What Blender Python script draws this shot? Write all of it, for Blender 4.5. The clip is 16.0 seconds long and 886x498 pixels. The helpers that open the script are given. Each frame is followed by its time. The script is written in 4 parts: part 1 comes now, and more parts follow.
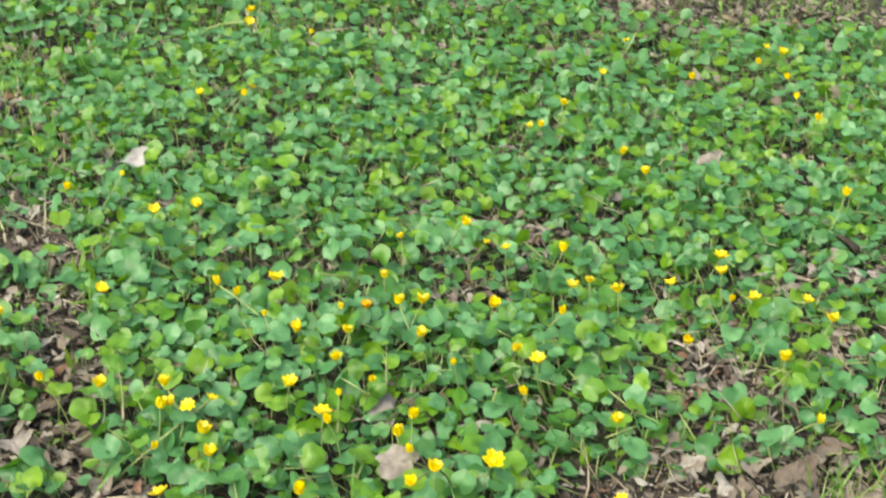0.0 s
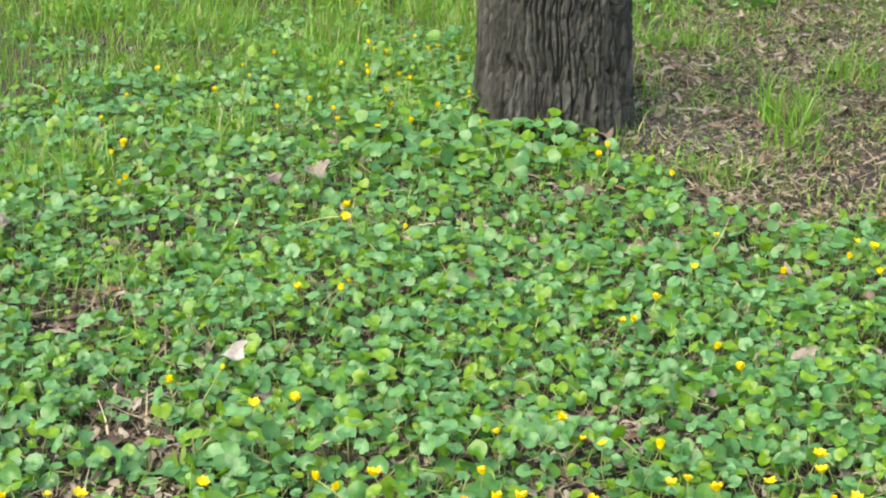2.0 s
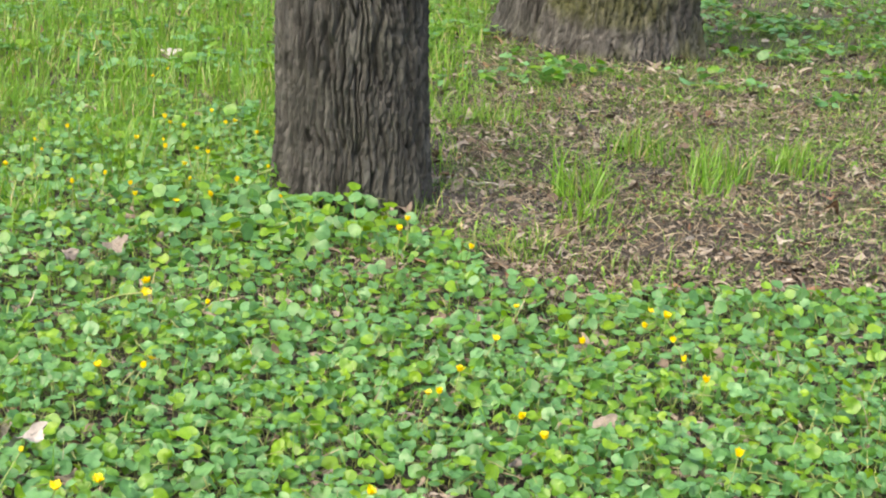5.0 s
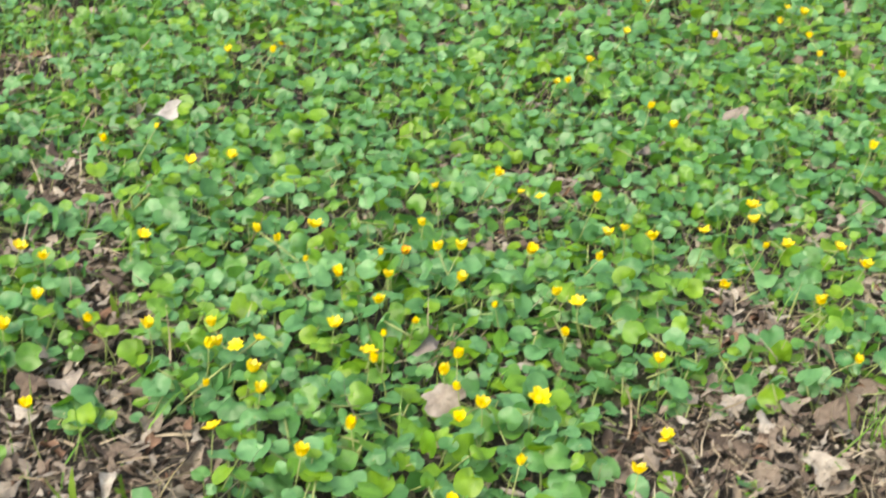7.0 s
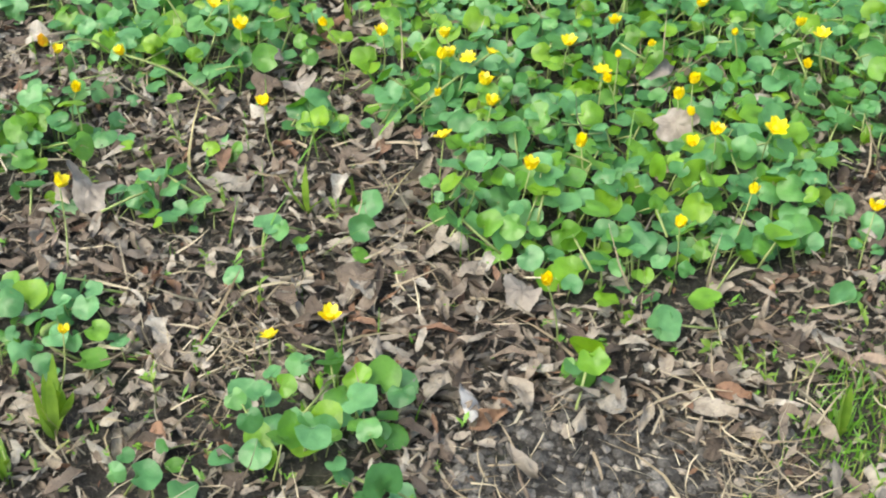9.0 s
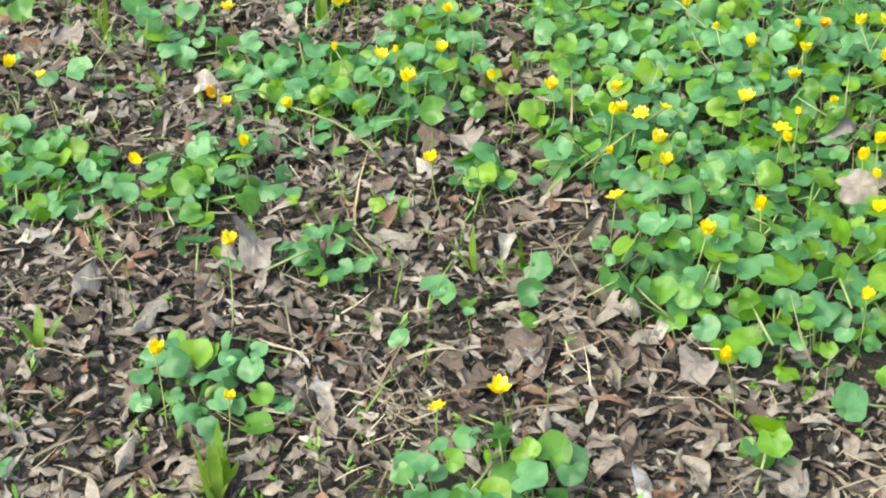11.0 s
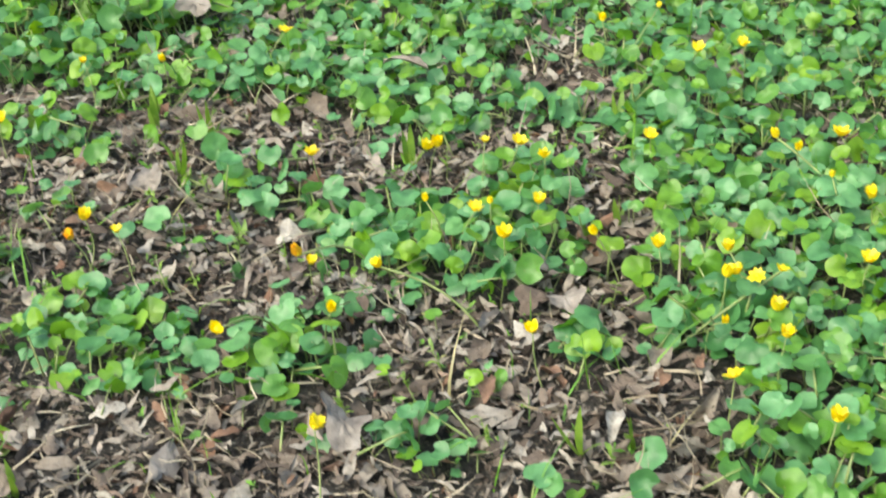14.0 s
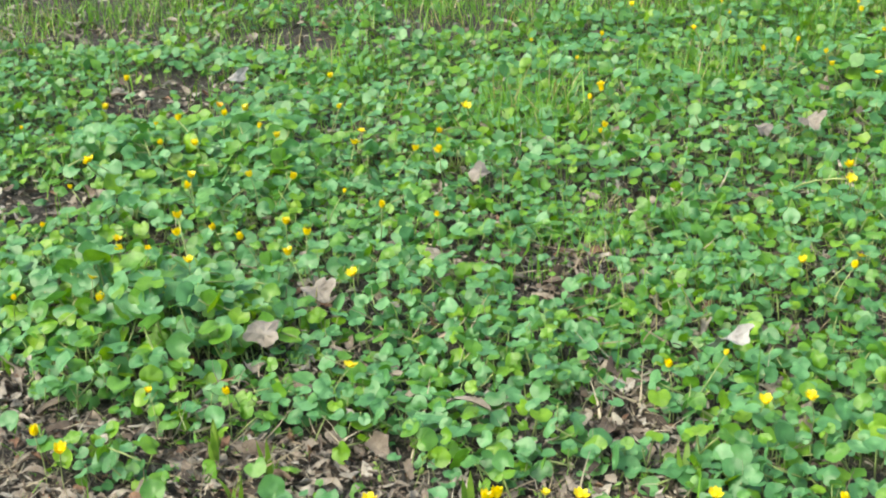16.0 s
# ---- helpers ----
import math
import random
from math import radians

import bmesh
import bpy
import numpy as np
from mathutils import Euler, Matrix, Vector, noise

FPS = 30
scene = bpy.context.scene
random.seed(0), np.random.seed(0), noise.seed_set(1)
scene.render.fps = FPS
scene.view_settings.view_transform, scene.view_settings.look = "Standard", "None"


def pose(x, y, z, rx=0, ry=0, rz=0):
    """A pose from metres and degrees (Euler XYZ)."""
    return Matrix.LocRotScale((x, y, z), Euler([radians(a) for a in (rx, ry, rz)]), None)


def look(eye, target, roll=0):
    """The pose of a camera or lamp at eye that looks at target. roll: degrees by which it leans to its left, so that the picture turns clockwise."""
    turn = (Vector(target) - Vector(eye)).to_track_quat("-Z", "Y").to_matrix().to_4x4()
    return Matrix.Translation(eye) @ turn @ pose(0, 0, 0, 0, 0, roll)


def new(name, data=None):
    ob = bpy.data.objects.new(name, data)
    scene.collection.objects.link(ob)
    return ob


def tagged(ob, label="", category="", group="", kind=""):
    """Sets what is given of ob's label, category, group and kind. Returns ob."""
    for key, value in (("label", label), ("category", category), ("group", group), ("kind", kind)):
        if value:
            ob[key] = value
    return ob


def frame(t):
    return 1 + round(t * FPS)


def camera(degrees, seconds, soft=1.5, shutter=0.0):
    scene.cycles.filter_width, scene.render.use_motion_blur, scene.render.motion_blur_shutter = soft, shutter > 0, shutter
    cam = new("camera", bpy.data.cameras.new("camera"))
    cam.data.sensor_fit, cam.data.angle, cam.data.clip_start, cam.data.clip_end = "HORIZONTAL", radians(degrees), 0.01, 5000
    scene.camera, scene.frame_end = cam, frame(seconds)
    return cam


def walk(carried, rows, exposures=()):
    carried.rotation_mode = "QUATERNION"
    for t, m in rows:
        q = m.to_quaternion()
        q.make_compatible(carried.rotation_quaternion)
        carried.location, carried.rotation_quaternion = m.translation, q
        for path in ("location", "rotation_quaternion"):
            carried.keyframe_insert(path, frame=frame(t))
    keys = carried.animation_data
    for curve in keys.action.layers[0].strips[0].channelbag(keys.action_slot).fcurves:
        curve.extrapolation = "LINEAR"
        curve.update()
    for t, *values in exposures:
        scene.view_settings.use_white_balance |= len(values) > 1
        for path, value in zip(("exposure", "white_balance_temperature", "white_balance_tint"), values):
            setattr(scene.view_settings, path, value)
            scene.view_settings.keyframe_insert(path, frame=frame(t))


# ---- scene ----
cam = camera(33.1, 16.0, soft=2.0, shutter=0.25)
PATH = [
    (0, (0.291, 0.627, 0.969), (0.082, 2.422, 0.112), 3.0),
    (0.5, (0.287, 0.62, 0.983), (0.009, 2.449, 0.225), 2.0),
    (1, (0.283, 0.614, 0.989), (-0.018, 2.462, 0.284), 1.7),
    (1.5, (0.276, 0.611, 0.993), (-0.046, 2.469, 0.327), 1.8),
    (2, (0.269, 0.607, 0.993), (-0.069, 2.474, 0.36), 1.9),
    (2.5, (0.263, 0.602, 0.996), (-0.079, 2.48, 0.4), 2.0),
    (3, (0.252, 0.601, 0.998), (-0.089, 2.486, 0.424), 2.0),
    (3.5, (0.246, 0.596, 1.005), (-0.018, 2.508, 0.48), 2.5),
    (3.7, (0.246, 0.596, 1.007), (0.02, 2.516, 0.496), 2.6),
    (5.8, (0.256, 0.593, 0.973), (0.212, 2.506, 0.39), 4.1),
    (6, (0.264, 0.589, 0.965), (0.204, 2.485, 0.329), 4.0),
    (6.5, (0.251, 0.587, 0.953), (0.141, 2.435, 0.195), 3.6),
    (7, (0.242, 0.581, 0.935), (0.042, 2.366, 0.056), 3.1),
    (7.5, (0.239, 0.576, 0.924), (-0.035, 2.296, -0.06), 2.6),
    (8, (0.235, 0.577, 0.911), (-0.08, 2.237, -0.159), 2.5),
    (8.5, (0.223, 0.574, 0.904), (-0.135, 2.178, -0.235), 2.7),
    (9, (0.218, 0.577, 0.899), (-0.203, 2.134, -0.283), 2.1),
    (9.5, (0.212, 0.583, 0.896), (-0.253, 2.111, -0.307), 1.4),
    (10, (0.198, 0.588, 0.907), (-0.327, 2.111, -0.279), 0.4),
    (10.2, (0.19, 0.594, 0.91), (-0.37, 2.115, -0.261), -0.3),
    (12.3, (0.161, 0.682, 0.899), (-0.484, 2.18, -0.259), -0.8),
    (12.5, (0.143, 0.69, 0.898), (-0.511, 2.184, -0.26), -0.9),
    (13, (0.114, 0.701, 0.902), (-0.547, 2.192, -0.255), -1.0),
    (13.5, (0.104, 0.72, 0.909), (-0.548, 2.225, -0.235), -1.1),
    (14, (0.088, 0.745, 0.93), (-0.619, 2.274, -0.149), -2.2),
    (14.5, (0.077, 0.758, 0.946), (-0.688, 2.324, -0.035), -2.7),
    (15, (0.076, 0.774, 0.969), (-0.734, 2.386, 0.106), -2.1),
    (15.5, (0.079, 0.786, 0.98), (-0.755, 2.422, 0.189), -1.7),
    (16, (0.079, 0.793, 0.986), (-0.779, 2.444, 0.252), -1.4),
]
EXPOSURES = [(0, 1.0, 7150, 2), (1.5, 1.12, 7350, 4), (3.5, 1.25, 7800, 10), (6, 1.25, 7700, 11), (7.5, 1.06, 7200, 6), (8.5, 1.12, 6850, 4), (9.2, 1.17, 6850, 3), (10.2, 1.27, 6800, 3), (12.3, 1.2, 6800, 2), (14, 1.18, 6850, 2), (16, 1.14, 7050, 0)]
walk(cam, [(t, look(e, a, r)) for t, e, a, r in PATH], EXPOSURES)

# ---- light ----
world = bpy.data.worlds.new("overcast_sky")
scene.world = world
world.use_nodes = True
wn = world.node_tree
sky = wn.nodes.new("ShaderNodeTexSky")
sky.sky_type = "NISHITA"
sky.sun_disc = False
sky.sun_elevation = radians(52)
sky.sun_rotation = radians(215)
sky.dust_density = 4.0
sky.air_density = 1.0
sky.ozone_density = 1.0
wn.links.new(sky.outputs[0], wn.nodes["Background"].inputs[0])
wn.nodes["Background"].inputs[1].default_value = 0.15
sun_data = bpy.data.lights.new("sun", "SUN")
sun_data.energy, sun_data.angle, sun_data.color = 1.1, radians(55), (1.0, 0.96, 0.88)
sun = new("sun", sun_data)
sun.matrix_world = look((-3.4, -4.9, 7.7), (0, 0, 0))

# ---- numbers and noise ----
rng = np.random.default_rng(7)


def perlin(x, y, seed=0):
    """Plain gradient noise on arrays, about -1 to 1."""
    x, y = np.broadcast_arrays(np.asarray(x, float), np.asarray(y, float))
    xi, yi = np.floor(x).astype(np.int64), np.floor(y).astype(np.int64)
    xf, yf = x - xi, y - yi

    def slope(i, j, dx, dy):
        h = (i * 374761393 + j * 668265263 + seed * 974634777) & 0x7FFFFFFF
        h = ((h ^ (h >> 13)) * 1274126177) & 0x7FFFFFFF
        a = (h ^ (h >> 16)) % 3600 / 3600.0 * 2 * math.pi
        return np.cos(a) * dx + np.sin(a) * dy

    u, v = xf * xf * (3 - 2 * xf), yf * yf * (3 - 2 * yf)
    low = slope(xi, yi, xf, yf) * (1 - u) + slope(xi + 1, yi, xf - 1, yf) * u
    high = slope(xi, yi + 1, xf, yf - 1) * (1 - u) + slope(xi + 1, yi + 1, xf - 1, yf - 1) * u
    return (low * (1 - v) + high * v) * 1.5


def ground_height(x, y):
    return 0.012 * perlin(np.asarray(x) * 2.2, np.asarray(y) * 2.2, 3) + 0.004 * perlin(np.asarray(x) * 9, np.asarray(y) * 9, 4)


def inside(x, y, outline):
    """Which of the points lie inside an outline."""
    hit = np.zeros(np.shape(x), bool)
    for (x0, y0), (x1, y1) in zip(outline, outline[1:] + outline[:1]):
        crosses = (y0 > y) != (y1 > y)
        hit ^= crosses & (x < (x1 - x0) * (y - y0) / ((y1 - y0) or 1e-9) + x0)
    return hit


def blob(x, y, cx, cy, rx, ry):
    """1 in the middle of an ellipse, falling to 0 at its edge."""
    return np.clip(1.6 * (1 - ((x - cx) / rx) ** 2 - ((y - cy) / ry) ** 2), 0, 1)


# ---- materials ----
def material(name, build, **settings):
    m = bpy.data.materials.new(name)
    m.use_nodes = True
    n, l = m.node_tree.nodes, m.node_tree.links
    shader = n["Principled BSDF"]
    for key, value in settings.items():
        shader.inputs[key.replace("_", " ").capitalize() if key != "specular" else "Specular IOR Level"].default_value = value
    build(n, l, shader)
    return m


def noise_node(n, l, scale, detail=3.0, stretch=None, rough=0.55):
    geo = n.new("ShaderNodeNewGeometry")
    t = n.new("ShaderNodeTexNoise")
    t.inputs["Scale"].default_value, t.inputs["Detail"].default_value, t.inputs["Roughness"].default_value = scale, detail, rough
    if stretch:
        mp = n.new("ShaderNodeMapping")
        mp.inputs["Scale"].default_value = stretch
        l.new(geo.outputs["Position"], mp.inputs["Vector"])
        l.new(mp.outputs["Vector"], t.inputs["Vector"])
    else:
        l.new(geo.outputs["Position"], t.inputs["Vector"])
    return t.outputs["Fac"]


def ramp(n, l, fac, stops):
    r = n.new("ShaderNodeValToRGB")
    e = r.color_ramp.elements
    while len(e) < len(stops):
        e.new(0.5)
    for spot, (p, c) in zip(e, stops):
        spot.position, spot.color = p, (*c, 1)
    l.new(fac, r.inputs["Fac"])
    return r.outputs["Color"]


def mix(n, l, a, b, fac, how="MIX"):
    m = n.new("ShaderNodeMix")
    m.data_type, m.blend_type = "RGBA", how
    for value, slot in ((fac, 0), (a, 6), (b, 7)):
        if isinstance(value, (int, float)):
            m.inputs[slot].default_value = value
        elif isinstance(value, tuple):
            m.inputs[slot].default_value = (*value, 1)
        else:
            l.new(value, m.inputs[slot])
    return m.outputs[2]


def bump(n, l, shader, height, strength, distance):
    b = n.new("ShaderNodeBump")
    b.inputs["Strength"].default_value, b.inputs["Distance"].default_value = strength, distance
    l.new(height, b.inputs["Height"])
    l.new(b.outputs["Normal"], shader.inputs["Normal"])


def chance(n, source):
    if source == "object":
        return n.new("ShaderNodeObjectInfo").outputs["Random"]
    return n.new("ShaderNodeNewGeometry").outputs["Random Per Island"]


def thin(n, l, shader, colour, amount):
    """Lets part of the light through, as a thin leaf does."""
    tr = n.new("ShaderNodeBsdfTranslucent")
    l.new(colour, tr.inputs["Color"])
    mx = n.new("ShaderNodeMixShader")
    mx.inputs[0].default_value = amount
    l.new(shader.outputs[0], mx.inputs[1])
    l.new(tr.outputs[0], mx.inputs[2])
    l.new(mx.outputs[0], n["Material Output"].inputs["Surface"])


def leaf_material(name, source, stops, through_tint, amount=0.3):
    def build(n, l, s):
        base = ramp(n, l, chance(n, source), stops)
        patches = noise_node(n, l, 60.0, 3)
        tone = mix(n, l, base, ramp(n, l, patches, [(0.3, (0.72, 0.78, 0.72)), (0.7, (1.28, 1.2, 1.22))]), 1.0, "MULTIPLY")
        spots = ramp(n, l, noise_node(n, l, 230.0, 2), [(0.66, (0, 0, 0)), (0.78, (1, 1, 1))])
        tone = mix(n, l, tone, mix(n, l, tone, (0.2, 0.17, 0.05), 0.35), spots)
        l.new(tone, s.inputs["Base Color"])
        bump(n, l, s, noise_node(n, l, 300.0, 2), 0.25, 0.002)
        thin(n, l, s, mix(n, l, tone, through_tint, 1.0, "MULTIPLY"), amount)
    return material(name, build, roughness=0.45, specular=0.8)


CELANDINE = [(0.0, (0.055, 0.19, 0.05)), (0.2, (0.09, 0.275, 0.095)), (0.42, (0.13, 0.34, 0.135)), (0.55, (0.12, 0.32, 0.11)), (0.62, (0.09, 0.265, 0.04)), (0.84, (0.13, 0.31, 0.018)), (1.0, (0.18, 0.35, 0.012))]
leaf_green = leaf_material("celandine_leaf", "object", CELANDINE, (1.5, 1.4, 0.5))
leaf_green_many = leaf_material("celandine_leaf_many", "island", CELANDINE, (1.5, 1.4, 0.5))
grass_green = leaf_material("grass_blade", "island", [(0.0, (0.10, 0.27, 0.03)), (0.5, (0.145, 0.355, 0.035)), (0.86, (0.20, 0.42, 0.05)), (0.94, (0.36, 0.37, 0.16)), (1.0, (0.42, 0.37, 0.22))], (1.4, 1.3, 0.5), 0.35)
seedling_green = leaf_material("seedling_leaf", "object", [(0.0, (0.13, 0.27, 0.035)), (1.0, (0.22, 0.36, 0.05))], (1.4, 1.3, 0.5), 0.35)
stalk_green = material("stalk", lambda n, l, s: l.new(ramp(n, l, noise_node(n, l, 40.0), [(0.3, (0.19, 0.28, 0.08)), (0.7, (0.33, 0.38, 0.15))]), s.inputs["Base Color"]), roughness=0.5)


def petal_build(n, l, s):
    c = ramp(n, l, chance(n, "object"), [(0.0, (0.90, 0.70, 0.006)), (0.6, (0.92, 0.76, 0.012)), (1.0, (0.90, 0.79, 0.03))])
    c = mix(n, l, c, ramp(n, l, noise_node(n, l, 180.0), [(0.3, (0.8, 0.78, 0.7)), (0.7, (1.1, 1.1, 1.1))]), 1.0, "MULTIPLY")
    l.new(c, s.inputs["Base Color"])
    thin(n, l, s, c, 0.3)


petal_yellow = material("petal", petal_build, roughness=0.3, specular=0.6)
wilted_orange = material("wilted_petal", lambda n, l, s: l.new(ramp(n, l, noise_node(n, l, 120.0), [(0.3, (0.75, 0.36, 0.01)), (0.7, (0.8, 0.5, 0.02))]), s.inputs["Base Color"]), roughness=0.5)
stamen_yellow = material("stamen", lambda n, l, s: l.new(ramp(n, l, noise_node(n, l, 400.0), [(0.4, (0.80, 0.62, 0.01)), (0.6, (0.88, 0.72, 0.02))]), s.inputs["Base Color"]), roughness=0.7)


def litter_material(name, source):
    def build(n, l, s):
        c = ramp(n, l, chance(n, source), [(0.0, (0.065, 0.052, 0.042)), (0.18, (0.15, 0.117, 0.092)), (0.45, (0.25, 0.213, 0.172)),
                                           (0.74, (0.33, 0.297, 0.25)), (0.92, (0.42, 0.395, 0.345)), (0.96, (0.20, 0.115, 0.075)), (1.0, (0.26, 0.16, 0.105))])
        c = mix(n, l, c, ramp(n, l, noise_node(n, l, 70.0, 4), [(0.25, (0.55, 0.52, 0.5)), (0.6, (1.0, 1.0, 1.0)), (0.8, (1.3, 1.28, 1.22))]), 1.0, "MULTIPLY")
        fleck = ramp(n, l, noise_node(n, l, 260.0, 2), [(0.6, (0, 0, 0)), (0.72, (1, 1, 1))])
        c = mix(n, l, c, mix(n, l, c, (0.03, 0.022, 0.018), 0.55), fleck)
        l.new(c, s.inputs["Base Color"])
        bump(n, l, s, noise_node(n, l, 190.0, 4), 0.6, 0.004)
    return material(name, build, roughness=0.75, specular=0.3)


dead_brown = litter_material("dead_leaf", "object")
dead_brown_many = litter_material("dead_leaf_many", "island")
dead_pale = material("bleached_leaf", lambda n, l, s: (l.new(ramp(n, l, noise_node(n, l, 60.0, 4), [(0.25, (0.25, 0.235, 0.225)), (0.5, (0.38, 0.37, 0.36)), (0.8, (0.50, 0.49, 0.475))]), s.inputs["Base Color"]), bump(n, l, s, noise_node(n, l, 200.0), 0.5, 0.003)), roughness=0.7)
dead_tan = material("tan_leaf", lambda n, l, s: (l.new(ramp(n, l, noise_node(n, l, 50.0, 4), [(0.25, (0.135, 0.115, 0.098)), (0.55, (0.25, 0.222, 0.192)), (0.8, (0.36, 0.33, 0.295))]), s.inputs["Base Color"]), bump(n, l, s, noise_node(n, l, 200.0), 0.5, 0.003)), roughness=0.7)
twig_brown = material("twig", lambda n, l, s: (l.new(ramp(n, l, noise_node(n, l, 90.0, 4), [(0.3, (0.06, 0.045, 0.035)), (0.7, (0.22, 0.17, 0.13))]), s.inputs["Base Color"]), bump(n, l, s, noise_node(n, l, 300.0), 0.6, 0.002)), roughness=0.8)
straw = material("straw", lambda n, l, s: l.new(ramp(n, l, chance(n, "island"), [(0.0, (0.24, 0.19, 0.125)), (0.7, (0.38, 0.33, 0.235)), (1.0, (0.50, 0.45, 0.33))]), s.inputs["Base Color"]), roughness=0.6)


def ground_build(n, l, s):
    soil = ramp(n, l, noise_node(n, l, 70.0, 8, rough=0.8), [(0.32, (0.03, 0.028, 0.026)), (0.52, (0.085, 0.079, 0.072)), (0.7, (0.19, 0.178, 0.16))])
    bits = ramp(n, l, noise_node(n, l, 210.0, 3), [(0.58, (0, 0, 0)), (0.68, (1, 1, 1))])
    soil = mix(n, l, soil, (0.23, 0.20, 0.155), bits)
    xyz = n.new("ShaderNodeSeparateXYZ")
    l.new(n.new("ShaderNodeNewGeometry").outputs["Position"], xyz.inputs[0])
    lawn = n.new("ShaderNodeMapRange")
    for k, value in enumerate((4.6, 6.2, 0.0, 0.16)):
        lawn.inputs[k + 1].default_value = value
    l.new(xyz.outputs["Y"], lawn.inputs[0])
    grown = n.new("ShaderNodeMath")
    l.new(noise_node(n, l, 2.6, 4), grown.inputs[0])
    l.new(lawn.outputs[0], grown.inputs[1])
    moss = ramp(n, l, grown.outputs[0], [(0.58, (0, 0, 0)), (0.72, (0.5, 0.5, 0.5))])
    fine = mix(n, l, soil, ramp(n, l, noise_node(n, l, 55.0, 4), [(0.3, (0.07, 0.13, 0.02)), (0.7, (0.15, 0.24, 0.04))]), moss)
    l.new(fine, s.inputs["Base Color"])
    bump(n, l, s, noise_node(n, l, 150.0, 6, rough=0.75), 1.0, 0.012)


soil_brown = material("soil", ground_build, roughness=0.92, specular=0.15)


soil_crumb = material("soil_crumb", lambda n, l, s: (l.new(mix(n, l, ramp(n, l, chance(n, "island"), [(0.0, (0.04, 0.038, 0.036)), (0.7, (0.12, 0.115, 0.108)), (0.93, (0.21, 0.20, 0.185)), (1.0, (0.34, 0.30, 0.25))]), ramp(n, l, noise_node(n, l, 300.0, 3), [(0.3, (0.6, 0.6, 0.6)), (0.7, (1.3, 1.3, 1.3))]), 1.0, "MULTIPLY"), s.inputs["Base Color"]), bump(n, l, s, noise_node(n, l, 400.0), 0.7, 0.003)), roughness=0.95, specular=0.1)


def bark_build(n, l, s):
    c = ramp(n, l, noise_node(n, l, 30.0, 6, (1.0, 1.0, 0.12), 0.65), [(0.28, (0.034, 0.0355, 0.0355)), (0.5, (0.085, 0.0875, 0.086)), (0.75, (0.215, 0.22, 0.215))])
    grey = ramp(n, l, noise_node(n, l, 7.0, 4), [(0.45, (0, 0, 0)), (0.68, (0.6, 0.6, 0.6))])
    c = mix(n, l, c, ramp(n, l, noise_node(n, l, 60.0, 4), [(0.3, (0.06, 0.068, 0.062)), (0.7, (0.18, 0.19, 0.172))]), grey)
    l.new(c, s.inputs["Base Color"])
    bump(n, l, s, noise_node(n, l, 110.0, 6, (1.0, 1.0, 0.3), 0.7), 1.0, 0.014)


bark_brown = material("bark", bark_build, roughness=0.88, specular=0.2)


def mossy_build(n, l, s):
    c = ramp(n, l, noise_node(n, l, 26.0, 6, (1.0, 1.0, 0.3), 0.65), [(0.28, (0.026, 0.027, 0.026)), (0.5, (0.078, 0.079, 0.076)), (0.75, (0.20, 0.20, 0.19))])
    green = ramp(n, l, noise_node(n, l, 3.0, 5), [(0.46, (0, 0, 0)), (0.64, (0.5, 0.5, 0.5))])
    c = mix(n, l, c, ramp(n, l, noise_node(n, l, 80.0, 3), [(0.3, (0.05, 0.065, 0.012)), (0.7, (0.14, 0.16, 0.035))]), green)
    l.new(c, s.inputs["Base Color"])
    bump(n, l, s, noise_node(n, l, 90.0, 6, (1.0, 1.0, 0.4), 0.7), 0.9, 0.01)


bark_mossy = material("mossy_bark", mossy_build, roughness=0.9, specular=0.2)


# ---- mesh helpers ----
def tri_mesh(name, verts, tris, materials, which=None, smooth=True):
    me = bpy.data.meshes.new(name)
    me.vertices.add(len(verts))
    me.vertices.foreach_set("co", np.asarray(verts, np.float32).ravel())
    me.loops.add(3 * len(tris))
    me.loops.foreach_set("vertex_index", np.asarray(tris, np.int32).ravel())
    me.polygons.add(len(tris))
    me.polygons.foreach_set("loop_start", np.arange(0, 3 * len(tris), 3, dtype=np.int32))
    me.polygons.foreach_set("use_smooth", np.full(len(tris), smooth))
    for m in materials:
        me.materials.append(m)
    if which is not None:
        me.polygons.foreach_set("material_index", np.asarray(which, np.int32))
    me.update(calc_edges=True)
    return me


def spun(yaw, tilt, toward, size):
    """Turn matrices, one for each item: spin about z by yaw, lean by tilt towards a heading, scale."""
    c, s = np.cos(yaw), np.sin(yaw)
    z0, o = np.zeros_like(c), np.ones_like(c)
    spin = np.stack([np.stack([c, -s, z0], -1), np.stack([s, c, z0], -1), np.stack([z0, z0, o], -1)], -2)
    ax, ay = -np.sin(toward), np.cos(toward)
    ct, st = np.cos(tilt), np.sin(tilt)
    lean = np.stack([np.stack([ct + ax * ax * (1 - ct), ax * ay * (1 - ct), ay * st], -1),
                     np.stack([ax * ay * (1 - ct), ct + ay * ay * (1 - ct), -ax * st], -1),
                     np.stack([-ay * st, ax * st, ct], -1)], -2)
    return (lean @ spin) * np.asarray(size)[:, None, None]


